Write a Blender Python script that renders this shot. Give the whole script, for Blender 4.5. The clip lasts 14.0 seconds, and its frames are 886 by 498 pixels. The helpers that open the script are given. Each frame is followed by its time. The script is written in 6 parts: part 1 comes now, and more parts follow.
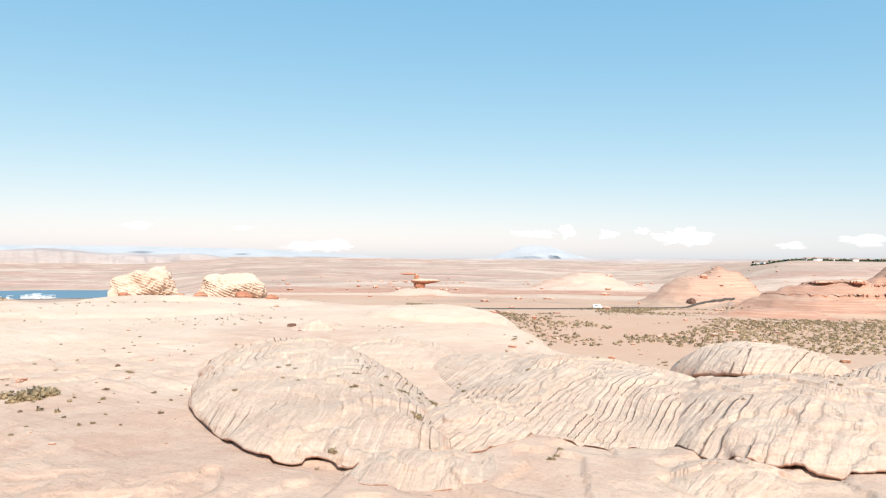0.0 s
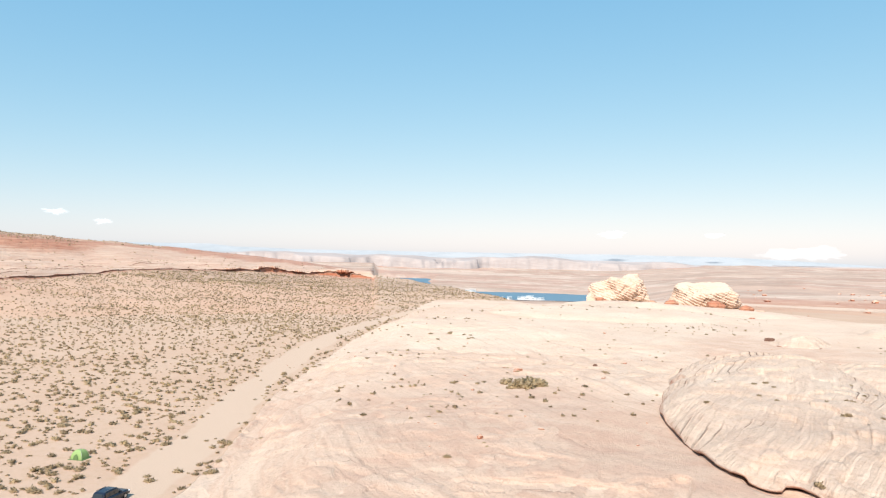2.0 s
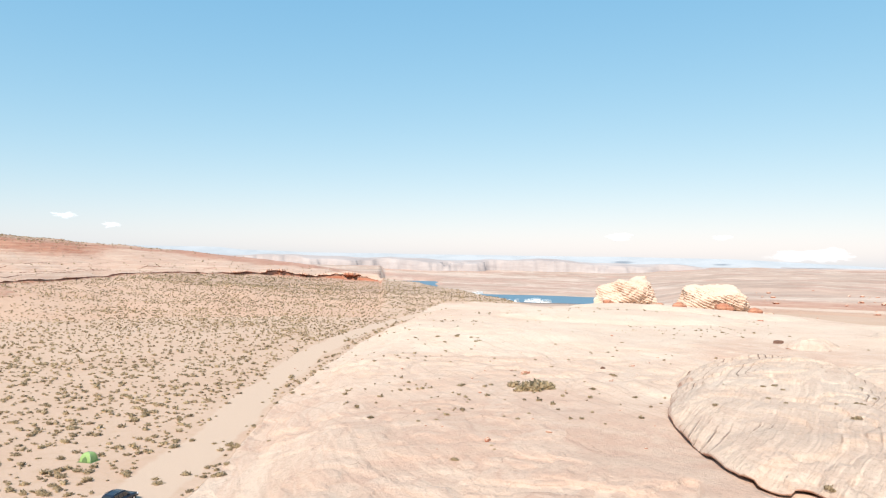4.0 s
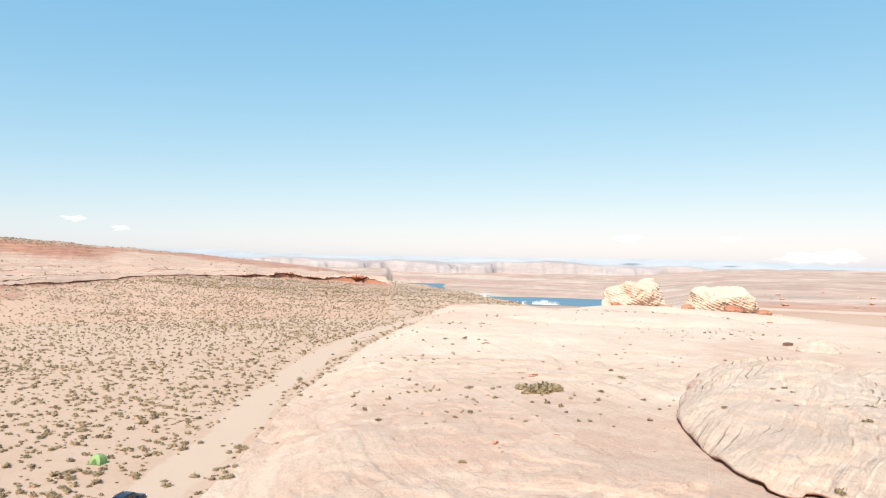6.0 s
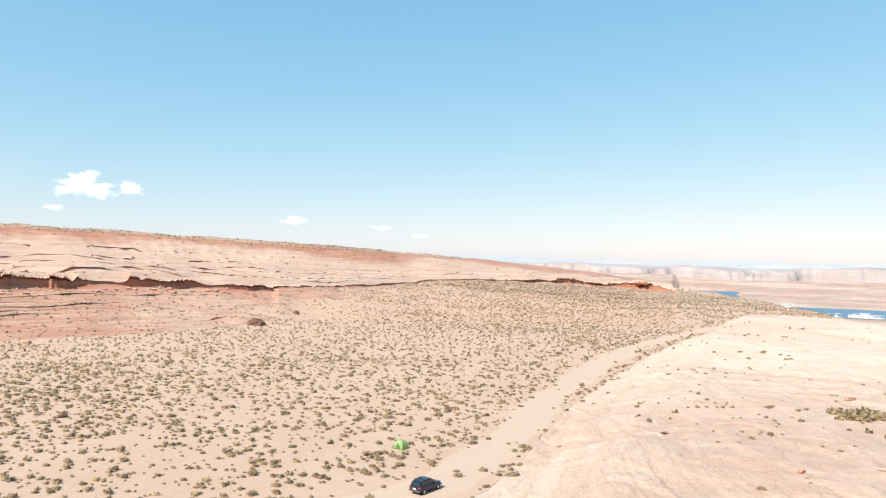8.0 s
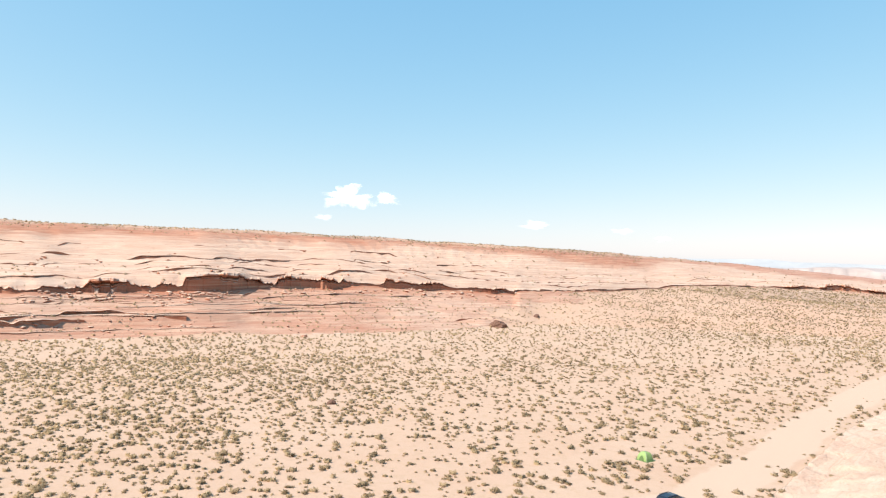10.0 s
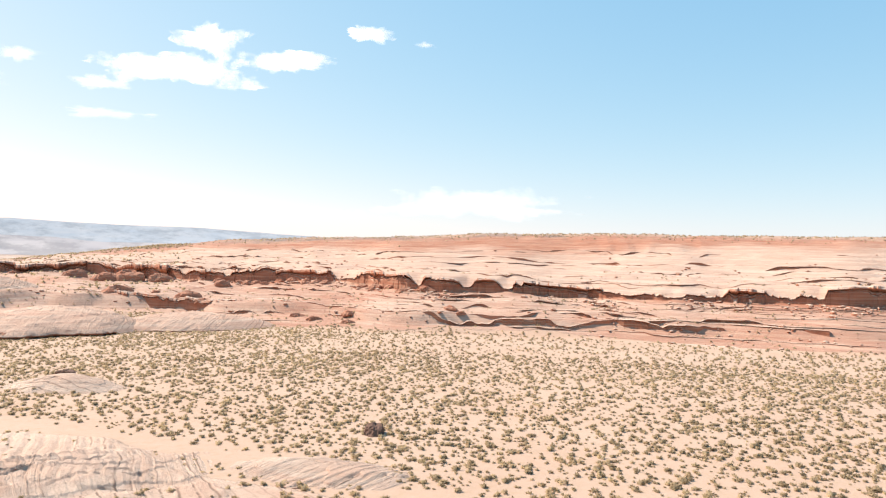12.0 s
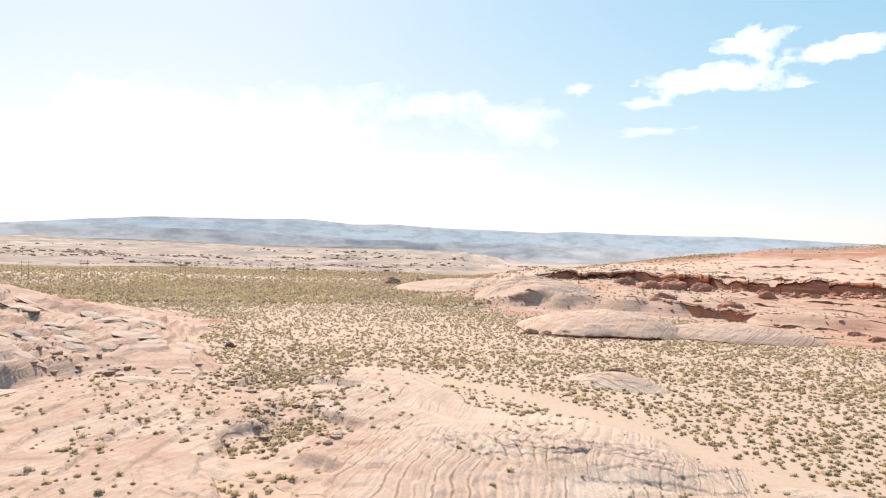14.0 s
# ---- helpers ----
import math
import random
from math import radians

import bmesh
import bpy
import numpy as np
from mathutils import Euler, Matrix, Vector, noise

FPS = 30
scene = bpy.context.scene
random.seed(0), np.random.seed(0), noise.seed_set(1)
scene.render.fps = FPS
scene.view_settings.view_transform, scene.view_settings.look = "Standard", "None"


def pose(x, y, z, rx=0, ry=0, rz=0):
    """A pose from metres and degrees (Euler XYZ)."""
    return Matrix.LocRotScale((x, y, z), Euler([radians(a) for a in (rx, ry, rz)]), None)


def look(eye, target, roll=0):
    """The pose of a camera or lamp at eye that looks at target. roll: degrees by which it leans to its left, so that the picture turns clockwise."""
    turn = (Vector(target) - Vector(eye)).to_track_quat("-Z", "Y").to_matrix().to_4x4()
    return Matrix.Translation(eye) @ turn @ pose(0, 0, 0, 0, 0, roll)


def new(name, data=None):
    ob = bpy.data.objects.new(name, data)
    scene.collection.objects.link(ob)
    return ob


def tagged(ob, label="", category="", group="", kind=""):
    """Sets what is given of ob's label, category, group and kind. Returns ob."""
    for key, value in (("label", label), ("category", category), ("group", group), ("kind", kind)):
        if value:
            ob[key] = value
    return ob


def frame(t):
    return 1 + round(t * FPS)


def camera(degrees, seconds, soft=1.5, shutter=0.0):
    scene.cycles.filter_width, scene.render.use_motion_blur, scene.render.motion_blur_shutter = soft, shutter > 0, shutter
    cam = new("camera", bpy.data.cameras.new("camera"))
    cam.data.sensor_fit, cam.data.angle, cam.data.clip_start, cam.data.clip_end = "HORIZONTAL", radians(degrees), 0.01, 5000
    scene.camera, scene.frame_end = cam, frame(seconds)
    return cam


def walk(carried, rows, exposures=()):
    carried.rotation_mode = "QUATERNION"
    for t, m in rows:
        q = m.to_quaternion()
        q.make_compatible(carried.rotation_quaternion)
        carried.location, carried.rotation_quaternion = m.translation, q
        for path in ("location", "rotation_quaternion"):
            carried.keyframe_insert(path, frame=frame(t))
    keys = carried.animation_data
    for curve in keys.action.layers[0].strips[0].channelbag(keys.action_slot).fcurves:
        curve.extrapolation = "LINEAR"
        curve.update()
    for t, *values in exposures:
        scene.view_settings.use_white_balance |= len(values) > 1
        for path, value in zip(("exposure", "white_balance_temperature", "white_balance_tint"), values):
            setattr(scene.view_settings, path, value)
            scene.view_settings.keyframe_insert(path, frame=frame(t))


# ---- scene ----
# ---- camera: a drone hovering 29 m over the plain, turning on the spot (seconds, yaw, pitch, roll) ----
cam = camera(64.9, 14.0, 1.2)
PLAN = 1.45          # metres to one unit of the plan
EYE = 20.0 * PLAN
PATH = [
    (0, -0.00, 0.79, -0.64), (0.5, 0.18, 0.81, -0.65), (0.7, 2.25, 0.82, -0.67), (0.85, 5.10, 0.84, -0.67), (1, 9.47, 0.85, -0.68),
    (1.1, 12.77, 0.85, -0.71), (1.3, 21.07, 0.85, -0.78), (1.5, 29.44, 0.85, -0.84), (1.6, 32.74, 0.85, -0.90), (1.7, 35.84, 0.86, -0.97),
    (1.8, 36.89, 0.86, -1.03), (2, 37.34, 0.86, -1.16), (2.5, 37.48, 0.93, -1.14), (3, 37.62, 0.98, -1.11), (5.5, 38.36, 1.20, -0.94),
    (6, 38.53, 1.25, -0.93), (6.5, 38.70, 1.28, -0.92), (7, 38.86, 1.31, -0.91), (7.2, 39.11, 1.33, -0.89), (7.4, 41.27, 1.34, -0.87),
    (7.5, 43.27, 1.35, -0.86), (7.6, 46.67, 1.34, -0.93), (7.8, 54.68, 1.31, -1.05), (8, 61.38, 1.29, -1.18), (8.2, 67.18, 1.27, -1.23),
    (8.3, 69.48, 1.26, -1.23), (8.4, 71.08, 1.26, -1.24), (8.55, 71.98, 1.26, -1.24), (8.9, 72.28, 1.24, -1.26), (9.3, 72.58, 1.23, -1.28),
    (9.5, 73.38, 1.23, -1.28), (9.7, 74.81, 1.22, -1.29), (10, 80.91, 1.21, -1.31), (10.3, 87.41, 1.20, -1.32), (10.5, 91.94, 1.17, -1.35),
    (11, 103.99, 1.07, -1.38), (11.5, 116.60, 0.97, -1.39), (12, 130.09, 0.86, -1.44), (12.5, 144.50, 0.76, -1.48), (13, 159.37, 0.61, -1.50),
    (13.25, 166.27, 0.53, -1.56), (13.4, 170.81, 0.49, -1.60), (13.5, 172.21, 0.45, -1.62), (13.6, 172.36, 0.46, -1.63), (14, 172.58, 0.48, -1.64),
]
walk(cam, [(t, pose(0, 0, EYE, 90 + p, r, y)) for t, y, p, r in PATH],
     exposures=[(0, 0.82, 6500, 10), (3, 0.82, 6500, 10), (7.2, 0.86, 6500, 10), (8.2, 0.90, 6550, 10), (10.3, 1.00, 6800, 13), (11, 1.01, 6950, 15), (12.5, 1.01, 6950, 15), (13.4, 0.93, 6700, 11), (14, 0.92, 6700, 11)])

# ---- world, sun, exposure ----
SUN_AZ, SUN_EL = 196.0, 47.0


def at(az, r, z=0.0):
    """A place in metres from its bearing (degrees, to the left of north), distance and height in plan units."""
    return spot(az, r, z) * PLAN


def spot(az, r, z=0.0):
    """The same in plan units."""
    a = radians(az)
    return Vector((-r * math.sin(a), r * math.cos(a), z))


def daylight():
    world = bpy.data.worlds.new("sky")
    scene.world = world
    world.use_nodes = True
    nt = world.node_tree
    sky = nt.nodes.new("ShaderNodeTexSky")
    sky.sky_type, sky.sun_disc = "NISHITA", False
    sky.sun_elevation = radians(SUN_EL)
    sky.sun_rotation = radians(-SUN_AZ)
    sky.altitude, sky.air_density, sky.dust_density, sky.ozone_density = 1300, 1.0, 2.0, 0.6
    # hazy desert sky: redder and paler towards the sun and the horizon
    parts = nt.nodes.new("ShaderNodeSeparateColor")
    back = nt.nodes.new("ShaderNodeCombineColor")
    nt.links.new(sky.outputs[0], parts.inputs[0])
    for i, (gain, power) in enumerate(((0.685, 0.91), (1.35, 0.5), (2.12, 0.27))):
        p = nt.nodes.new("ShaderNodeMath")
        p.operation = "POWER"
        p.inputs[1].default_value = power
        m = nt.nodes.new("ShaderNodeMath")
        m.operation = "MULTIPLY"
        m.inputs[1].default_value = gain
        nt.links.new(parts.outputs[i], p.inputs[0])
        nt.links.new(p.outputs[0], m.inputs[0])
        nt.links.new(m.outputs[0], back.inputs[i])
    nt.links.new(back.outputs[0], nt.nodes["Background"].inputs[0])
    nt.nodes["Background"].inputs[1].default_value = 0.15
    lamp = bpy.data.lights.new("sun", "SUN")
    lamp.energy, lamp.angle, lamp.color = 3.7, radians(0.53), (1.0, 0.95, 0.87)
    sun = new("sun", lamp)
    sun.matrix_world = look(at(SUN_AZ, 100, 100 * math.tan(radians(SUN_EL))), (0, 0, 0))


daylight()

# ---- materials ----


class Nodes:
    """Short hand for one node material."""

    def __init__(self, name, rough=0.9):
        self.mat = bpy.data.materials.new(name)
        self.mat.use_nodes = True
        self.nt = self.mat.node_tree
        self.bsdf = self.nt.nodes["Principled BSDF"]
        self.bsdf.inputs["Roughness"].default_value = rough
        self.bsdf.inputs["Specular IOR Level"].default_value = 0.2
        self.pos = self.add("ShaderNodeNewGeometry").outputs["Position"]

    def add(self, kind, **props):
        n = self.nt.nodes.new(kind)
        for k, v in props.items():
            if k == "operation":
                n.operation = v
            elif k == "blend_type":
                n.blend_type = v
            elif k == "data_type":
                n.data_type = v
        return n

    def link(self, a, b):
        if hasattr(a, "is_output"):
            self.nt.links.new(a, b)
        else:
            b.default_value = a

    def scaled(self, sx, sy, sz, src=None):
        n = self.add("ShaderNodeVectorMath", operation="MULTIPLY")
        self.link(src or self.pos, n.inputs[0])
        n.inputs[1].default_value = (sx, sy, sz)
        return n.outputs[0]

    def noise(self, scale, detail=4, rough=0.6, vec=None, warp=0.0):
        n = self.add("ShaderNodeTexNoise")
        self.link(vec or self.pos, n.inputs["Vector"])
        n.inputs["Scale"].default_value = scale
        n.inputs["Detail"].default_value = detail
        n.inputs["Roughness"].default_value = rough
        n.inputs["Distortion"].default_value = warp
        return n.outputs["Fac"]

    def warped(self, scale, amount):
        """The position, pushed about by noise."""
        n = self.add("ShaderNodeTexNoise")
        self.link(self.pos, n.inputs["Vector"])
        n.inputs["Scale"].default_value = scale
        n.inputs["Detail"].default_value = 4
        m = self.add("ShaderNodeVectorMath", operation="MULTIPLY_ADD")
        self.link(n.outputs["Color"], m.inputs[0])
        m.inputs[1].default_value = (amount, amount, amount)
        self.link(self.pos, m.inputs[2])
        return m.outputs[0]

    def voronoi(self, scale, vec=None, feature="F1", out="Distance"):
        n = self.add("ShaderNodeTexVoronoi")
        n.feature = feature
        self.link(vec or self.pos, n.inputs["Vector"])
        n.inputs["Scale"].default_value = scale
        return n.outputs[out]

    def math(self, op, a, b=0.0, c=0.0, clamp=False):
        n = self.add("ShaderNodeMath", operation=op)
        n.use_clamp = clamp
        for i, v in enumerate((a, b, c)):
            self.link(v, n.inputs[i])
        return n.outputs[0]

    def ramp(self, fac, *stops):
        n = self.add("ShaderNodeValToRGB")
        els = n.color_ramp.elements
        while len(els) < len(stops):
            els.new(0.5)
        for e, (p, c) in zip(els, stops):
            e.position = p
            e.color = (c, c, c, 1) if isinstance(c, (int, float)) else (*c, 1)
        self.link(fac, n.inputs[0])
        return n.outputs[0]

    def mix(self, fac, a, b, blend="MIX"):
        n = self.add("ShaderNodeMix", data_type="RGBA", blend_type=blend)
        self.link(fac, n.inputs[0])
        for v, i in ((a, 6), (b, 7)):
            self.link((*v, 1) if isinstance(v, tuple) else v, n.inputs[i])
        return n.outputs[2]

    def attr(self, name):
        n = self.add("ShaderNodeAttribute")
        n.attribute_name = name
        return n

    def color(self, c):
        self.link((*c, 1) if isinstance(c, tuple) else c, self.bsdf.inputs["Base Color"])
        return self

    def bump(self, height, strength=0.5, dist=0.1):
        n = self.add("ShaderNodeBump")
        n.inputs["Strength"].default_value = strength
        n.inputs["Distance"].default_value = dist
        self.link(height, n.inputs["Height"])
        self.nt.links.new(n.outputs[0], self.bsdf.inputs["Normal"])
        return self


def plain_mat(name, c, rough=0.6, metal=0.0, vary=0.12, scale=6.0):
    n = Nodes(name, rough)
    f = n.noise(scale, 5)
    n.color(n.mix(f, tuple(v * (1 - vary) for v in c), tuple(min(1, v * (1 + vary)) for v in c)))
    n.bsdf.inputs["Metallic"].default_value = metal
    return n.mat


# rock colours: pale Navajo sandstone, red beds, orange sand
PALE_A, PALE_B, PINK = (0.645, 0.515, 0.41), (0.575, 0.44, 0.338), (0.63, 0.478, 0.37)
RED_A, RED_B = (0.50, 0.28, 0.185), (0.35, 0.125, 0.07)
SAND_A, SAND_B = (0.50, 0.355, 0.267), (0.478, 0.323, 0.236)


def rock_color(n, red):
    """Sandstone with thin beds, blotches and dark varnish; red: 0 pale to 1 red."""
    beds = n.noise(1.0, 6, 0.65, n.scaled(0.03, 0.03, 1.3), 0.4)
    blot = n.noise(0.07, 5, 0.6)
    fine = n.noise(1.7, 6, 0.7)
    pale = n.mix(n.ramp(blot, (0.36, 0.0), (0.64, 1.0)), PALE_A, PINK)
    pale = n.mix(n.math("MULTIPLY", n.ramp(beds, (0.45, 0.0), (0.7, 1.0)), 0.55), pale, PALE_B)
    rd = n.mix(n.ramp(beds, (0.35, 0.0), (0.65, 1.0)), RED_A, RED_B)
    c = n.mix(red, pale, rd)
    line = n.noise(1.0, 5, 0.6, n.scaled(0.012, 0.012, 0.55), 0.2)
    line = n.ramp(line, (0.40, 0.0), (0.46, 0.7), (0.50, 0.1), (0.545, 0.9), (0.60, 0.0))
    c = n.mix(n.math("MULTIPLY", line, n.math("MULTIPLY", n.math("ADD", red, 0.12), 0.8, clamp=True)), c, RED_B)
    c = n.mix(n.math("MULTIPLY", n.ramp(fine, (0.30, 1.0), (0.5, 0.0)), 0.35), c, (0.25, 0.17, 0.12))
    return c, beds, fine


def grooves(n, patch=0.22, least=0.33):
    """Weathered cross-beds: thin grooves along the phase that the mesh carries; height and depth of painted shade."""
    ph = n.math("ADD", n.attr("phase").outputs["Fac"], n.math("MULTIPLY", n.noise(0.2, 5, 0.65), 0.4))
    own = n.math("FRACT", n.math("MULTIPLY", n.math("SINE", n.math("MULTIPLY", n.math("FLOOR", ph), 12.99)), 437.5))
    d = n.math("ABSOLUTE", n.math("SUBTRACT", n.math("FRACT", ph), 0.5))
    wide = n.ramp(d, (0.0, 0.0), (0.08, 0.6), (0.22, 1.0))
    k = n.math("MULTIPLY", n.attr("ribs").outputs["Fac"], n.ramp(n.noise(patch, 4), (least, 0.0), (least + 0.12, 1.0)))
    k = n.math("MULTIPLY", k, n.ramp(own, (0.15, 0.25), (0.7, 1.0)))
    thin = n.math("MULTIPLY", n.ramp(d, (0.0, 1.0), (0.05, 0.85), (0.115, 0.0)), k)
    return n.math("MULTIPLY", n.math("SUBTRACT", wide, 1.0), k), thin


def bedding(n):
    """Uneven thin beds that follow the phase the mesh carries."""
    v = n.add("ShaderNodeCombineXYZ")
    n.link(n.math("MULTIPLY", n.attr("phase").outputs["Fac"], 1.4), v.inputs[0])
    n.link(n.math("MULTIPLY", n.noise(0.12, 4), 2.2), v.inputs[1])
    return n.noise(1.0, 7, 0.72, v.outputs[0])


def rock_mat(name, red, steep=0.0, ribs=0.0, groove_shade=0.9, grey=0.04):
    """Bare rock; steep: how red its steep faces are."""
    n = Nodes(name, 0.92)
    if steep:
        sep = n.add("ShaderNodeSeparateXYZ")
        n.link(n.add("ShaderNodeNewGeometry").outputs["Normal"], sep.inputs[0])
        up = n.math("ADD", sep.outputs[2], n.math("MULTIPLY", n.math("SUBTRACT", n.noise(0.5, 4), 0.5), 0.5))
        red = n.math("ADD", n.math("MULTIPLY", n.ramp(up, (0.35, 1.0), (0.75, 0.0)), steep - red), red)
    c, beds, fine = rock_color(n, red)
    n.color(c)
    crack = n.voronoi(0.35, n.scaled(1, 1, 2.2), "DISTANCE_TO_EDGE")
    pits = n.noise(5.5, 5, 0.7)
    h = n.math("ADD", n.math("MULTIPLY", beds, 0.6), n.math("MULTIPLY", fine, 0.55))
    h = n.math("ADD", h, n.math("MULTIPLY", pits, 0.22))
    h = n.math("ADD", h, n.math("MULTIPLY", n.ramp(crack, (0.0, 0.0), (0.05, 1.0)), 0.05))
    if ribs:
        g, thin = grooves(n)
        bd = bedding(n)
        c = n.mix(n.math("MULTIPLY", n.ramp(bd, (0.53, 0.0), (0.67, 1.0)), 0.17), c, (0.40, 0.265, 0.185))
        h = n.math("ADD", h, n.math("MULTIPLY", n.ramp(bd, (0.45, 1.0), (0.65, 0.0)), 0.4))
        h = n.math("ADD", h, n.math("MULTIPLY", g, ribs))
        # shade inside the grooves is put into the colour as thin dark lines
        n.color(n.mix(n.math("MULTIPLY", thin, groove_shade), n.mix(grey, c, (0.50, 0.44, 0.39)), (0.17, 0.10, 0.07)))
    n.bump(h, 0.8, 0.5)
    return n.mat


def ground_mat():
    """Ground: mask.r bare rock, mask.g red beds, mask.b dirt track; the rest sand with litter, scrub far off."""
    n = Nodes("desert_ground", 0.95)
    sep = n.add("ShaderNodeSeparateColor")
    n.link(n.attr("mask").outputs["Color"], sep.inputs[0])
    rock, red, track = sep.outputs[0], sep.outputs[1], sep.outputs[2]
    rc, beds, fine = rock_color(n, red)
    grit = n.noise(3.0, 6, 0.75)
    patch = n.noise(0.045, 5, 0.6)
    sand = n.mix(n.ramp(patch, (0.35, 0.0), (0.65, 1.0)), SAND_A, SAND_B)
    sand = n.mix(n.math("MULTIPLY", n.ramp(grit, (0.5, 0.0), (0.72, 1.0)), 0.35), sand, (0.36, 0.27, 0.14))
    litter = n.noise(0.55, 5, 0.7)
    sand = n.mix(n.math("MULTIPLY", n.ramp(litter, (0.50, 0.0), (0.68, 1.0)), 0.45), sand, (0.41, 0.28, 0.175))
    sand = n.mix(n.math("MULTIPLY", red, 0.5), sand, RED_A)
    edge = n.math("ADD", rock, n.math("MULTIPLY", n.math("SUBTRACT", n.noise(0.25, 6, 0.7), 0.5), 0.9))
    rk = n.ramp(edge, (0.42, 0.0), (0.58, 1.0))
    c = n.mix(rk, sand, rc)
    tr = n.ramp(n.math("ADD", track, n.math("MULTIPLY", n.math("SUBTRACT", n.noise(0.6, 4), 0.5), 0.5)), (0.4, 0.0), (0.62, 1.0))
    bd = bedding(n)
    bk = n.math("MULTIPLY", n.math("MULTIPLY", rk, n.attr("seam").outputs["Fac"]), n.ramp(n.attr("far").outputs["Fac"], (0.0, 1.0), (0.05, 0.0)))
    c = n.mix(n.math("MULTIPLY", n.math("MULTIPLY", n.ramp(bd, (0.51, 0.0), (0.66, 1.0)), bk), 0.16), c, (0.40, 0.26, 0.18))
    c = n.mix(tr, c, n.mix(grit, (0.53, 0.395, 0.30), (0.485, 0.35, 0.262)))
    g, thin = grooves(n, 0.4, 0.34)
    # groove shade painted on the bare rock as dark lines
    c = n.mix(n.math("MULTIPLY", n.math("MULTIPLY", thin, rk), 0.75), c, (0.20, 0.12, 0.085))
    joint = n.voronoi(0.11, n.scaled(1.0, 0.55, 1.0, n.warped(0.25, 3.0)), "DISTANCE_TO_EDGE")
    joint = n.math("MULTIPLY", n.ramp(joint, (0.0, 1.0), (0.010, 0.0)), n.ramp(n.noise(0.16, 4), (0.56, 0.0), (0.64, 1.0)))
    c = n.mix(n.math("MULTIPLY", n.math("MULTIPLY", joint, rk), 0.5), c, (0.18, 0.11, 0.08))
    spots = n.voronoi(0.33)
    scr = n.math("MULTIPLY", n.ramp(spots, (0.22, 1.0), (0.36, 0.0)), n.attr("scrub").outputs["Fac"])
    c = n.mix(n.math("MULTIPLY", scr, 0.85), c, n.mix(grit, (0.20, 0.17, 0.10), (0.30, 0.25, 0.15)))
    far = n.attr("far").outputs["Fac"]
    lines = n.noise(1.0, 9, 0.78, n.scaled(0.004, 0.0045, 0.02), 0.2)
    # distance haze put into the ground colour, paling it to pinkish grey
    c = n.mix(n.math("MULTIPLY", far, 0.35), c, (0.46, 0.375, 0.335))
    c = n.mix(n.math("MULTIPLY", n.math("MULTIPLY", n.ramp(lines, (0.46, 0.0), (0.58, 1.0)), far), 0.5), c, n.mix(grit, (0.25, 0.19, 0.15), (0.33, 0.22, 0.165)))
    belt = n.math("MULTIPLY", n.attr("scrub").outputs["Fac"], n.ramp(n.noise(0.012, 6, 0.7, n.scaled(1, 1, 1)), (0.42, 0.18), (0.56, 1.0)))
    c = n.mix(belt, c, n.mix(grit, (0.195, 0.15, 0.125), (0.27, 0.205, 0.175)))
    n.color(c)
    # thin beds and cracks in the bare rock
    crack = n.voronoi(0.16, n.scaled(1, 1, 1), "DISTANCE_TO_EDGE")
    h = n.math("ADD", n.math("MULTIPLY", beds, 0.5), n.math("MULTIPLY", fine, 0.7))
    h = n.math("ADD", h, n.math("MULTIPLY", n.noise(5.5, 5, 0.7), 0.2))
    h = n.math("ADD", h, n.math("MULTIPLY", n.ramp(crack, (0.0, 0.0), (0.03, 1.0)), 0.05))
    h = n.math("ADD", h, n.math("MULTIPLY", g, 0.3))
    h = n.math("ADD", h, n.math("MULTIPLY", n.math("MULTIPLY", n.ramp(bd, (0.45, 1.0), (0.65, 0.0)), bk), 0.25))
    h = n.math("MULTIPLY", h, rk)
    h = n.math("ADD", h, n.math("MULTIPLY", grit, 0.3))
    n.bump(h, 0.75, 0.5)
    return n.mat


# distance haze is put into the backdrop's colours and a faint emission
def backdrop_mat(name, low, high, haze_glow, gullied=0.15):
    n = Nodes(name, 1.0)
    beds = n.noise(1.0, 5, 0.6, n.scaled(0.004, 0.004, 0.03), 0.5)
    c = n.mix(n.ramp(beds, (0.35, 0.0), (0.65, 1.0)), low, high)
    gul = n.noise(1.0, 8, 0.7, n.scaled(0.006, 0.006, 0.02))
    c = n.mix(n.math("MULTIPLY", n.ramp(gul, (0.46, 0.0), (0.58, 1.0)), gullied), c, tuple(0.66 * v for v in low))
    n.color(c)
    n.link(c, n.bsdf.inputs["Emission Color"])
    n.bsdf.inputs["Emission Strength"].default_value = haze_glow
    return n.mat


M_GROUND = ground_mat()
M_LEDGE = rock_mat("ledge_sandstone", 0.2, 1.15)
M_REDROCK = rock_mat("red_sandstone", 0.95)
M_BUTTE = rock_mat("butte_sandstone", 0.03, 0.16)
M_HAT = rock_mat("hat_sandstone", 0.15, 1.2)
M_DARKROCK = plain_mat("varnished_rock", (0.16, 0.09, 0.065), 0.85, 0.0, 0.45, 1.5)

# ---- smooth lattice noise for the relief ----
LATTICE = (np.random.RandomState(7).rand(512 * 512) - 0.5).astype(np.float32)


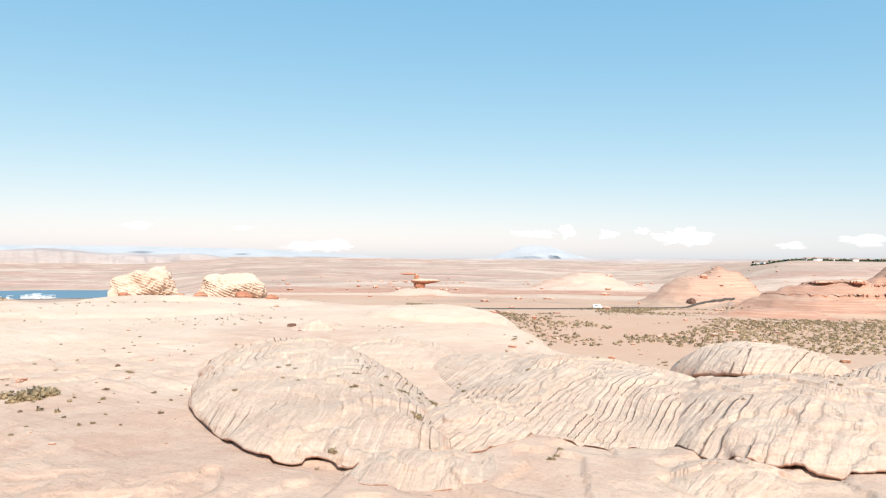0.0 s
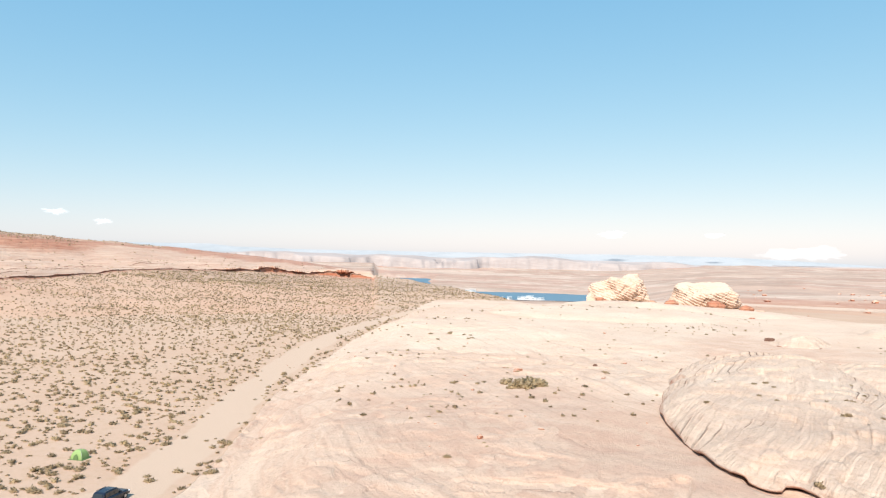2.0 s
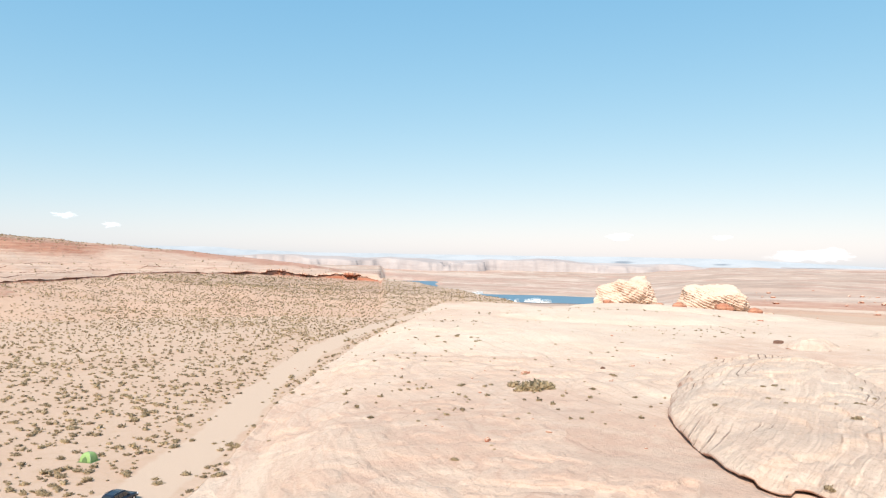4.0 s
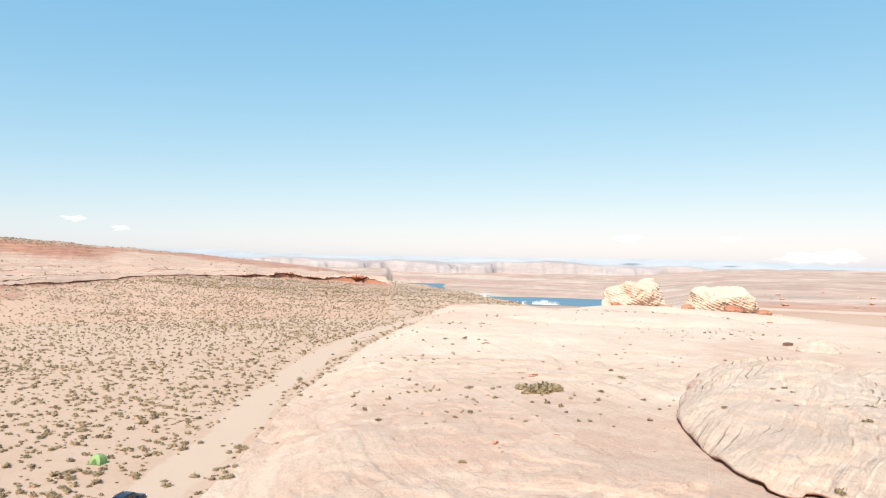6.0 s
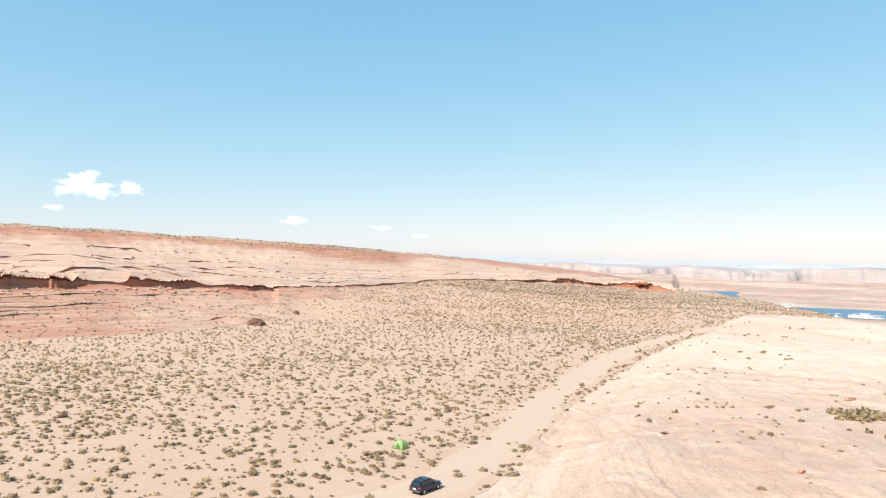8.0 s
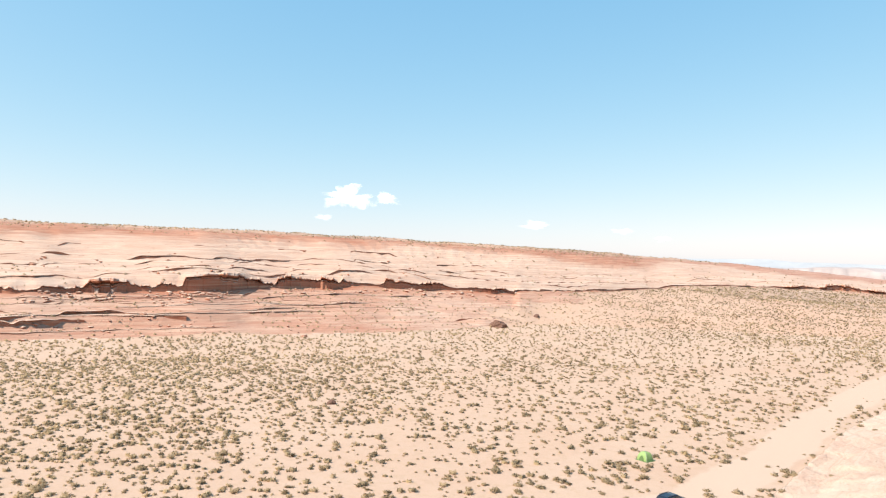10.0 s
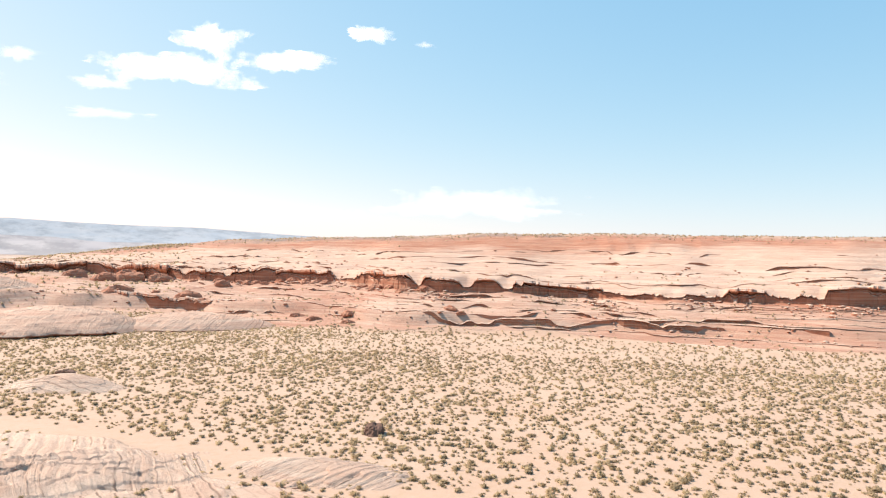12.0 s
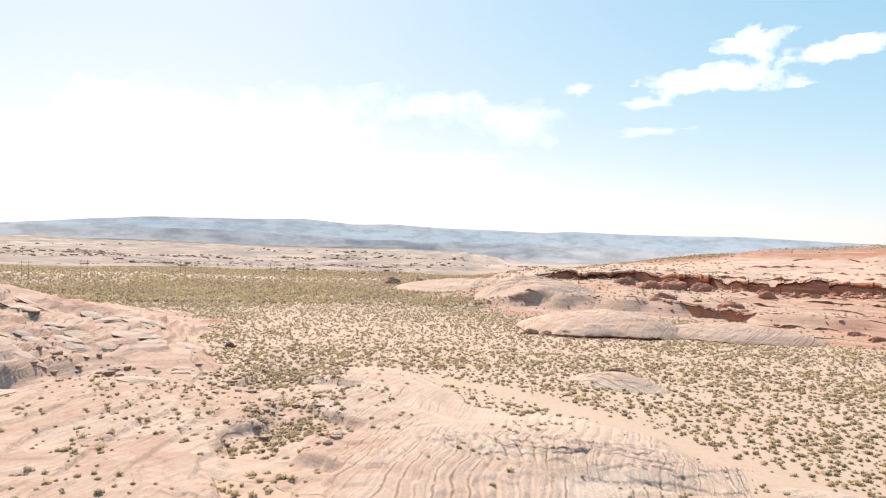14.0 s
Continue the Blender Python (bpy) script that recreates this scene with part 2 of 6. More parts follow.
def vnoise(x, y):
    x, y = np.asarray(x), np.asarray(y)
    fx, fy = np.floor(x), np.floor(y)
    xi, yi = fx.astype(np.int32) & 511, fy.astype(np.int32) & 511
    fx, fy = (x - fx).astype(np.float32), (y - fy).astype(np.float32)
    fx, fy = fx * fx * (3 - 2 * fx), fy * fy * (3 - 2 * fy)
    x0, x1, y1 = xi << 9, ((xi + 1) & 511) << 9, (yi + 1) & 511
    a, b = LATTICE.take(x0 | yi), LATTICE.take(x1 | yi)
    c, d = LATTICE.take(x0 | y1), LATTICE.take(x1 | y1)
    a = a + (b - a) * fx
    return a + (c + (d - c) * fx - a) * fy


def fbm(x, y, size, octaves=4, gain=0.5):
    s, amp, k = 0.0, 1.0, 1.0 / size
    for i in range(octaves):
        s = s + amp * vnoise(x * k + 17.3 * i, y * k - 9.1 * i)
        amp, k = amp * gain, k * 2.03
    return s


def smooth(a, b, v):
    t = np.clip((v - a) / (b - a), 0, 1)
    return t * t * (3 - 2 * t)


def track_lerp(v, *knots):
    """A value between knots (position, value)."""
    return np.interp(v, [k[0] for k in knots], [k[1] for k in knots])


# ---- the ground ----
def rim_radius(az):
    return sum(rim_line(az + d) for d in (-4.5, -2.5, 0, 2.5, 4.5)) / 5


def rim_line(az):
    return track_lerp(az, (26, 300), (32, 345), (38, 430), (43, 520), (52, 470), (60, 420), (70, 300), (80, 262), (88, 255), (98, 230), (111, 222),
                      (127, 240), (134, 245), (145, 290), (151, 340), (156, 390), (162, 400), (168, 380), (175, 360))


def rim_height(az):
    slope = track_lerp(az, (43.5, -1.19), (48.5, -1.09), (51.5, -0.99), (55.4, -0.92), (60.9, -1.03), (66.5, -1.5), (73, -1.84), (77.4, -1.8), (82, -1.64), (88.5, -1.38), (94, -1.6), (99.6, -1.52),
                       (104.7, -1.8), (112.6, -1.92), (118, -1.94), (128, -1.68), (134.7, -1.54), (140.4, -1.25), (146, -1.3), (151, -1.1), (158, -0.9), (165, -1.2), (169, -1.9), (173, -2.6), (177, -3.2))
    north = track_lerp(az, (30, 0), (32.5, 1.8), (37, 4.3), (42, 7.6), (43.2, 9.2))
    return np.where(az < 43.2, north, np.maximum(20 + np.tan(np.radians(slope)) * rim_radius(az), 0) * (1 - smooth(168, 177, az)))


def foot_radius(az):
    return track_lerp(az, (30, 250), (43, 235), (60, 240), (73, 236), (84, 197), (98, 184), (116, 188), (135, 184), (142, 194), (151, 205), (166, 222), (176, 250))


def crest_slope(az):
    """How high the ridge's crest stands over the eye, in degrees."""
    return track_lerp(az, (42, -1.4), (43, -1.28), (44, -1.14), (46, -0.84), (48.2, -0.48), (52.8, 0.0), (57.3, 0.42), (63, 0.83), (70, 1.29), (77, 1.6), (84, 1.94), (92.6, 2.22), (100, 2.34), (112, 2.4), (119, 2.4),
                      (126, 2.21), (129.4, 2.0), (136, 1.68), (141, 1.52), (146.8, 1.15), (150, 0.75), (152.5, 0.5), (157, -0.1), (162, -0.8), (168, -1.7), (176, -3))


def rock_edge(az):
    """Distance at which the slickrock round the drone gives way to sand."""
    return track_lerp(az, (-60, 150), (-35, 145), (-24, 140), (-15, 128), (-9, 150), (-4, 240), (4, 300), (12, 380), (38, 318), (41.0, 228), (43.2, 187), (46.4, 142), (49.8, 110), (52.3, 88),
                      (54.6, 73.5), (57, 64), (61, 56), (66, 52), (80, 48), (100, 47), (125, 50), (134, 55), (140, 60), (147, 65), (151, 69), (154.4, 76), (162.3, 83), (169.6, 93), (174, 108), (178, 122), (182.6, 124), (186, 110),
                      (190, 106), (194, 118), (198, 126), (206, 130), (225, 150), (300, 200))


TRACK = [(37, 285), (39.6, 262), (42.2, 233), (45.0, 195), (48.7, 149), (52.2, 112), (54.3, 92.4), (56.9, 76.8), (60.8, 64.5), (65.5, 59), (72, 55.5), (85, 53), (105, 52),
         (125, 55), (134, 61), (140, 66), (147, 72), (152, 78), (157, 87), (162, 96), (168, 105), (174, 113), (179, 123)]


def track_distance(x, y):
    """Distance to the dirt track's middle line."""
    best = np.full(np.shape(x), 1e3)
    r = np.hypot(x, y)
    near = (r > 40) & (r < 330)
    px, py = x[near], y[near]
    b = np.full(px.shape, 1e6)
    pts = [spot(a, d) for a, d in TRACK]
    for p, q in zip(pts, pts[1:]):
        dx, dy = q.x - p.x, q.y - p.y
        t = np.clip(((px - p.x) * dx + (py - p.y) * dy) / (dx * dx + dy * dy), 0, 1)
        b = np.minimum(b, np.hypot(px - p.x - t * dx, py - p.y - t * dy))
    best[near] = b
    return best


# broad soft swells of the slickrock: bearing, distance, half length outward, half width, turn, height, edge
SWELLS = [
    (0, 205, 26, 22, 0, 3.0, 2), (24, 235, 30, 40, 0, 2.2, 2), (19, 285, 36, 42, 0, 2.6, 2), (33, 160, 30, 26, 0, 1.2, 1),
    (166, 70, 20, 17, 0, 0.9, 1), (178, 100, 24, 12, 10, 0.7, 1), (-14, 96, 24, 14, 20, 1.6, 1)]


def hill_rise(x, y, az, r):
    """Height of the layered southern hill above the slickrock: a scarp at its foot, ledges above, a long back."""
    az = az + 3.5 * fbm(x + 15, y, 20, 4)
    foot = track_lerp(az, (184, 128), (189.5, 104), (193.7, 114), (197.7, 124), (201.3, 118), (205, 112), (212, 100), (225, 95)) + 12 * fbm(x, y, 26, 4)
    tall = track_lerp(az, (188.2, 0), (190, 0.6), (192, 2.2), (194.5, 4.4), (199, 7.6), (203, 10.6), (206, 13.2), (216, 16), (226, 0))
    t = (r - foot) / 44
    return tall * (0.12 * smooth(-0.07, 0.07, t) + 0.84 * np.clip(t, 0, 1) ** 0.8) * (1 - smooth(1.25, 3.2, t + 0.4 * fbm(x + 30, y, 60, 3)))


def gully_mask(x, y, az, r):
    """The sandy, bush-grown gully beside the hill: 1 in its bed."""
    mid = track_lerp(r, (45, 184.3), (60, 184.2), (80, 183.6), (103, 184.6), (125, 185.5), (150, 186.5))
    half = track_lerp(r, (45, 3.8), (60, 3.8), (80, 3.6), (103, 3.0), (130, 2.0), (150, 1.0))
    off = np.abs(az - mid + 5.5 * fbm(x, y, 11, 4))
    return (1 - smooth(half - 1.1, half + 0.3, off)) * (1 - smooth(128, 150, r)) * smooth(36, 44, r)


def bed_phase(x, y, az, r):
    """Count of cross-beds along the rock, and how strongly they are weathered out."""
    south = smooth(120, 140, az)
    a = radians(158)
    ph_s = (x * math.cos(a) + y * math.sin(a) + 5 * fbm(x, y, 30, 3) + 0.5 * fbm(x, y + 30, 5, 3)) / 1.25
    ph_n = (0.5 * x + 0.9 * y + 9 * fbm(x, y, 50, 3)) / 2.6
    k = smooth(-0.2, 0.2, fbm(x + 60, y, 20, 3))
    ribs = south * (1 - smooth(85, 150, r)) * (0.35 + 0.65 * k) + (1 - south) * 0.2 * k * (1 - smooth(120, 240, r))
    ph = np.where(south > 0.5, ph_s, ph_n)
    hm = hill_rise(x, y, az, r)
    ph = np.where(hm > 0.05, (hm + 0.05 * x + 0.04 * y) / 0.55 + 4 * fbm(x, y, 34, 3), ph)
    ribs = np.where(hm > 0.05, 0.5 + 0.5 * k, ribs) * (1 - gully_mask(x, y, az, r))
    seam = smooth(0, 0.05, np.abs(hm - 0.05)) * smooth(0.5, 3, np.abs(az - 130))
    return ph, ribs * seam, seam


def height(x, y):
    """Height of the ground, and its masks: bare rock, red beds, dirt track."""
    r = np.hypot(x, y) + 1e-6
    az = np.degrees(np.arctan2(-x, y))
    az = np.where(az < -80, az + 360, az)
    # regional fall: down to the lake in the north-west, a long rise to the south
    wob = fbm(x, y, 140, 4)
    lr = np.log(r)
    knots = np.log([250, 400, 700, 1300, 1900, 2600, 3310])
    north = np.interp(lr, knots, [0, -5, -8, -14, -10, 0, 16])
    lake = np.interp(lr, np.log([330, 420, 700, 1150, 1900, 2700, 3310]), [0, -9, -30, -42.5, -42, -30, 0])
    south = np.interp(lr, np.log([300, 600, 1300, 2300, 3310]), [0, 1.5, 12, 26, 50])
    wl = smooth(14, 26, az) * (1 - smooth(70, 100, az))
    ws = smooth(80, 150, az) * (1 - smooth(225, 260, az))
    z = (north * (1 - wl) + lake * wl) * (1 - ws) + south * ws
    far = smooth(200, 900, r)
    z = z + wob * (1.2 + 3.0 * far * (1 - 0.85 * wl)) * smooth(40, 160, r) + fbm(x + 900, y, 600, 4) * 7 * smooth(500, 1500, r) * (1 - 0.8 * wl)
    away = smooth(420, 800, r)
    z = z + away * (1 - wl) * (5.0 * fbm(x, y, 170, 5) + 2.2 * np.abs(fbm(x + 50, y, 60, 4)))
    z = z + ws * smooth(520, 800, r) * (9 * np.maximum(0, fbm(x * 0.6 + 70, y, 150, 5) - 0.02) + 2.5 * fbm(x, y + 400, 45, 4))
    # slickrock platform round the drone
    edge = rock_edge(az) + fbm(x, y, 40, 4) * 10 * smooth(40, 120, r)
    inside = smooth(0, 30, edge - r)
    rock = smooth(-1.5, 1.5, edge - r)
    plat = (1.2 + 1.6 * smooth(10, 80, edge - r)) * inside + fbm(x, y, 55, 4) * 2.0 * inside
    red = 0.02 + 0.12 * smooth(-0.1, 0.25, fbm(x + 300, y, 70, 3)) * rock
    streaks = smooth(0.02, 0.3, fbm(x * 0.5 + 0.3 * y + 200, y * 0.6 - 0.3 * x, 26, 5, 0.6))
    red = red + 0.09 * streaks * rock * (1 - smooth(120, 140, az))
    z = z + plat
    pale = np.zeros_like(r)
    for a, d, hl, hw, turn, hh, st in SWELLS:
        c = spot(a, d)
        t = radians(a + turn)
        u, v = (x - c.x) * -math.sin(t) + (y - c.y) * math.cos(t), (x - c.x) * math.cos(t) + (y - c.y) * math.sin(t)
        wv = 0.35 * fbm(x + 50 * hh, y, 14, 3)
        q = (u / hl) ** 2 + (v / hw) ** 2 + wv
        m = np.clip(1 - np.maximum(q, 0), 0, 1) ** (1.0 / st)
        z = z + hh * m
        pale = np.maximum(pale, smooth(0, 0.3, m))
        rock = np.maximum(rock, smooth(0, 0.2, m))
    red = red * (1 - 0.85 * pale)
    red = red + 0.22 * smooth(122, 140, az) * rock * (1 - smooth(200, 260, r))
    # ribs of the cross-beds, strongest on the southern swell
    sw = smooth(128, 145, az) + 0.15
    bed, ribs, _ = bed_phase(x, y, az, r)
    rib = np.sqrt(np.abs(np.sin(math.pi * bed)))
    near = rock * (1 - smooth(150, 320, r))
    z = z + near * sw * 0.2 * smooth(-0.25, 0.2, fbm(x - 40, y, 16, 3)) * (1 - smooth(85, 135, r)) * rib
    # small ledges
    led = fbm(x + 77, y - 31, 26, 5) * 3.4
    led2 = fbm(x - 15, y + 60, 11, 4) * 2.6
    z = z + near * 0.16 * smooth(0.46, 0.54, led2 - np.floor(led2)) * smooth(-0.05, 0.2, fbm(x + 70, y - 9, 24, 3)) + near * 0.12 * fbm(x, y, 3.0, 3)
    z = z + near * (0.36 - 0.22 * smooth(120, 140, az)) * smooth(0.47, 0.53, led - np.floor(led)) * smooth(-0.1, 0.25, fbm(x + 7, y + 99, 34, 3))
    # gully, and the layered hill beyond the southern slickrock
    gul = gully_mask(x, y, az, r)
    z = z - (0.75 + 0.7 * fbm(x, y, 9, 3)) * gul
    rock = rock * (1 - 0.9 * gul * smooth(-0.1, 0.15, fbm(x - 9, y, 8, 3)))
    hz0 = hill_rise(x, y, az, r)
    hz, dip = hz0.copy(), hz0 + 0.045 * x + 0.03 * y
    hk = smooth(0.1, 0.9, hz0)
    for thick, amp, wv in ((2.3, 0.75, 1.5), (1.05, 0.8, 1.7), (0.5, 0.36, 2.2)):
        stp = dip / thick + wv * fbm(x + 40 * thick, y, 34, 4)
        lay = stp - np.floor(stp)
        some = smooth(-0.18, 0.06, fbm(x + 9 * thick, y - 70, 20, 3))
        hz = hz + amp * (smooth(0.42, 0.50, lay) - lay) * thick ** 0.3 * hk * some
    hz = hz + 0.7 * fbm(x, y, 9, 4) * hk
    z = z + hz
    rock = np.maximum(rock, smooth(0.25, 0.6, hz0))
    # brown-red beds, deepened to put some of the hill's shade into the colour
    red = np.maximum(red, 0.40 * smooth(0.1, 0.6, hz0) + 0.42 * smooth(0.0, 0.25, fbm(x, y, 25, 4)) * hk)
    # low steps of the slab that faces the drone
    sl = smooth(186, 189, az) * (1 - smooth(0.05, 0.4, hz0)) * rock * (1 - gul)
    for gap, amp in ((13.0, 0.75), (5.5, 0.4)):
        lay = (0.93 * x - 0.02 * y + 7 * fbm(x + gap, y, 30, 4)) / gap
        lay = lay - np.floor(lay)
        z = z + sl * amp * (smooth(0.44, 0.50, lay) - lay) * smooth(-0.1, 0.2, fbm(x + 8 * gap, y, 26, 3))
    # western ridge: apron, lower ledge, cliff rim, stepped bench and crest
    R0, Rr, zr = foot_radius(az), rim_radius(az), rim_height(az)
    Rr = Rr + rim_wiggle(az)
    has = smooth(26, 34, az) * (1 - smooth(166, 174, az + 4 * fbm(x, y, 50, 3)))
    north_end = smooth(42.6, 43.2, az + 0.6 * fbm(x, y, 12, 2))
    cliff = track_lerp(az, (42.8, 0.5), (43, 4.2), (50, 3), (62, 1.6), (75, 1.7), (95, 2.1), (111, 2.2), (127, 2.5), (140, 3.6), (152, 5.6), (160, 5.2), (168, 3))
    up = np.clip((r - R0) / np.maximum(Rr - R0, 5), 0, 1)
    base = np.maximum(zr - cliff, 0)
    ledge_h = track_lerp(az, (70, 0), (84, 0.8), (100, 1.3), (120, 2.4), (140, 3.0), (155, 5.5), (168, 6))
    lp = up + 0.22 * fbm(x - 5, y, 50, 4)
    rise = base * np.where(az < 75, up ** 1.2, 0.85 * up ** 1.15) + ledge_h * smooth(0.30, 0.345, lp) * (1 - 0.75 * up)
    over = r - Rr
    Rc = Rr + 175
    zc = 20 + np.tan(np.radians(crest_slope(az))) * Rc
    tt = np.clip(over / 175, 0, 1)
    bench = zr + (np.maximum(zc, zr - 2) - zr) * (0.55 * tt + 0.45 * smooth(0.35, 1.0, tt))
    sb = bench / 2.1 + 0.6 * fbm(x, y, 60, 3)
    bench = bench + 1.2 * (smooth(0.4, 0.62, sb - np.floor(sb)) - 0.5) * smooth(0, 0.06, tt) * (1 - smooth(0.75, 0.95, tt))
    bench = bench - 0.012 * np.maximum(over - 175, 0)
    bench = north_end * bench + (1 - north_end) * np.maximum(zr - 0.22 * np.maximum(over, 0), -40)
    worn = 0.55 * (1 - rim_presence(az, 2))
    cl = smooth(3.0 - 16 * worn, 6.5 + 22 * worn, over + 5 * worn * fbm(x, y, 18, 4))
    ridge = rise * (1 - cl) + bench * cl
    ridge = ridge + fbm(x, y, 20, 4) * 1.2 * smooth(0.05, 0.3, up)
    ridge = ridge + fbm(x + 31, y, 15, 5, 0.6) * 1.3 * smooth(134, 150, az) * smooth(0.1, 0.4, up) * (1 - smooth(0.3, 0.7, tt))
    for gap, amp in ((13.0, 0.8), (7.0, 0.75), (3.6, 0.42)):
        lay = (r + 14 * fbm(x, y, 70, 4)) / gap
        lay = lay - np.floor(lay)
        ridge = ridge + amp * (smooth(0.30, 0.50, lay) - lay) * smooth(-0.1, 0.15, fbm(x + gap * 50, y, 55, 3)) * smooth(0.08, 0.2, up) * smooth(62, 80, az) * (1 - smooth(0.8, 1, tt))
    keep = has * smooth(0, 0.15, up)
    keep = np.where(az < 43, keep * (1 - smooth(120, 200, over)), keep)
    z = z * (1 - keep) + np.where(az < 43, ridge, np.maximum(ridge, 0)) * keep
    ridge_rock = has * north_end * np.where(az < 62, smooth(-3, 0, over), smooth(0.06, 0.16, up + 0.15 * fbm(x, y, 30, 3)))
    south_rock = smooth(62, 84, az + 10 * fbm(x, y, 40, 3))
    ridge_rock = np.where(az < 90, np.maximum(has * north_end * smooth(-3, 0, over), ridge_rock * south_rock), ridge_rock)
    rock = np.maximum(rock, ridge_rock)
    band = smooth(-4, 1, over) * (1 - smooth(2, 4, over))
    rr = 0.45 + 0.2 * smooth(-0.1, 0.2, fbm(x, y, 40, 3)) + 0.5 * band
    rr = np.where(over > 2, 0.30 + 0.6 * smooth(0.6, 0.8, tt + 0.3 * fbm(x, y, 90, 3)), rr)
    rock = np.where(has * (over > 0) > 0, rock * (1 - 0.6 * smooth(0.78, 0.95, tt)), rock)
    red = np.where(has * up * north_end > 0.05, rr, red)
    red = np.maximum(red, 0.42 * (1 - smooth(2, 9, az)) * smooth(0, 30, r - rock_edge(az) + 14 * fbm(x, y, 40, 3)) * (az < 20) * (0.5 + smooth(-0.2, 0.2, fbm(x, y, 45, 4))))
    # pedestal under the hat rock, rocky shelf and red mounds to the north-east
    for a, d, hl, hw, hh, rd in ((1.8, 500, 60, 34, 4.5, 0.2), (-21.5, 430, 60, 46, 24, 0.45), (-29, 380, 60, 60, 17, 0.62), (-36, 420, 70, 60, 26, 0.62), (-12, 640, 60, 60, 14, 0.35), (-26, 300, 20, 30, 3, 0.6)):
        c = spot(a, d)
        t = radians(a)
        u, v = (x - c.x) * -math.sin(t) + (y - c.y) * math.cos(t), (x - c.x) * math.cos(t) + (y - c.y) * math.sin(t)
        m = smooth(0, 1, 1 - np.hypot(u / hl, v / hw) + 0.3 * fbm(x, y, 40, 4))
        hz = hh * m
        sp = hz / 3.2 + 0.4 * fbm(x, y, 50, 3)
        z = z + hz + 1.0 * (smooth(0.4, 0.55, sp - np.floor(sp)) - 0.5) * smooth(0.03, 0.2, m)
        rock = np.maximum(rock, smooth(0.03, 0.15, m))
        red = red + (rd - red) * smooth(0.03, 0.2, m)
    # the town's tableland in the north-east
    tm = (1 - smooth(-27, -16, az + 3 * fbm(x, y, 150, 3))) * smooth(480, 1080, r) * (az < 0)
    z = z * (1 - tm) + (22.5 + 1.5 * fbm(x, y, 200, 3)) * tm
    # far plains: bands of bare red and pale rock
    fb = smooth(330, 600, r)
    bands = fbm(x * 0.35, y, 130, 5)
    rock = np.maximum(rock, fb * smooth(-0.3, 0.05, bands))
    red = np.where((fb > 0.3) & ((has < 0.1) | (over > 330) | ((az < 43) & (over > 60))), 0.08 + 0.6 * smooth(-0.12, 0.22, fbm(x * 0.14 + 500, y, 60, 6, 0.6)), red)
    track = np.exp(-((track_distance(x, y) + 1.2 * fbm(x, y, 9, 3)) / 3.1) ** 4)
    track = np.clip(track, 0, 1)
    bare = track
    track = track * (1 - 0.6 * smooth(110, 130, az))
    rock = rock * (1 - 0.8 * track)
    # lake floor
    lk = lake_mask(x, y, r, az)
    z = z - 12 * lk
    # scrub: how thick the low bushes stand
    slope = has * north_end * smooth(0.02, 0.1, up) * (az > 43)
    clump = smooth(-0.05, 0.25, fbm(x + 123, y, 35, 4))
    scrub = np.where(az < 20, clump, 1.0) * (1 - rock) * (1 - bare) * (1 - smooth(0.0, 0.5, lk)) * (0.55 + 0.9 * smooth(-0.15, 0.2, fbm(x, y, 90, 3)))
    scrub = np.where(tt > 0.8, scrub + 0.22 * has * north_end * (tt > 0.8), scrub)
    scrub = np.maximum(scrub, 0.75 * ws * smooth(380, 620, r) * smooth(-0.25, 0.1, fbm(x * 0.5, y, 120, 5)) * (1 - has))
    streak = smooth(0.0, 0.25, fbm(x * 0.16 + 40, y + 999, 50, 6, 0.6))
    scrub = np.maximum(scrub * (1 - 0.5 * fb * (1 - ws)), 0.55 * fb * (1 - ws) * (has < 0.1) * streak * (1 - smooth(0, 0.4, lk)))
    scrub = np.where(ws > 0.5, scrub * (0.55 + 0.6 * streak * smooth(400, 700, r) + 0.45 * (1 - smooth(400, 700, r))), scrub)
    scrub = np.maximum(scrub, ws * smooth(420, 640, r) * (0.75 + 0.25 * streak) * (1 - has))
    red = red * (1 - 0.3 * ws * smooth(400, 900, r))
    scrub = np.maximum(scrub, slope * (1 - bare) * (0.06 + 0.30 * smooth(0.05, 0.3, fbm(x + 11, y, 30, 4)) * (1 - 0.75 * smooth(128, 140, az)) * (over < -4)))
    return z, rock, red, track, np.clip(scrub, 0, 1)


LAKE_Z = -45.0


def rim_presence(az, octaves=6):
    """1 where the rim is a cliff, 0 where it is worn down to a slope."""
    known = track_lerp(az, (43, 1), (45.6, 1), (46, 0.7), (49, 0.95), (52, 0.9), (52.6, 0.1), (53.5, 0.6), (55.2, 0.6), (55.8, 0.05), (60, 0.05), (60.6, 0.4), (62, 0.4), (62.6, 0.05), (66, 0.1), (67, 0.35), (72, 0.4), (74, 0.25),
                       (80, 0.35), (81.5, 0.9), (85.5, 0.9), (86, 0.15), (88.3, 0.15), (89, 1), (101, 1), (101.5, 0.3), (102.2, 0.9), (107.6, 1), (108.2, 0.3), (109, 0.9), (111, 0.9), (111.8, 0.2), (112.6, 0.9), (114, 0.8),
                       (115, 0.25), (116.5, 0.9), (124, 0.9), (124.8, 0.2), (125.4, 0.9), (127, 0.8), (128, 0.15), (129, 0.9), (131.2, 0.9), (132, 0.2), (133, 0.9), (137, 0.7), (138, 0.2), (139.5, 1), (146, 1), (147, 0.35),
                       (148.5, 0.8), (150.5, 0.3), (151.5, 1), (157, 1), (158, 0.5), (162, 0.8), (166, 0.4))
    return np.clip(0.12 + 0.72 * known + 0.75 * fbm(az, az * 0 + 41.3, 1.6, octaves - 1, 0.65) * (0.35 + known), 0.03, 1)


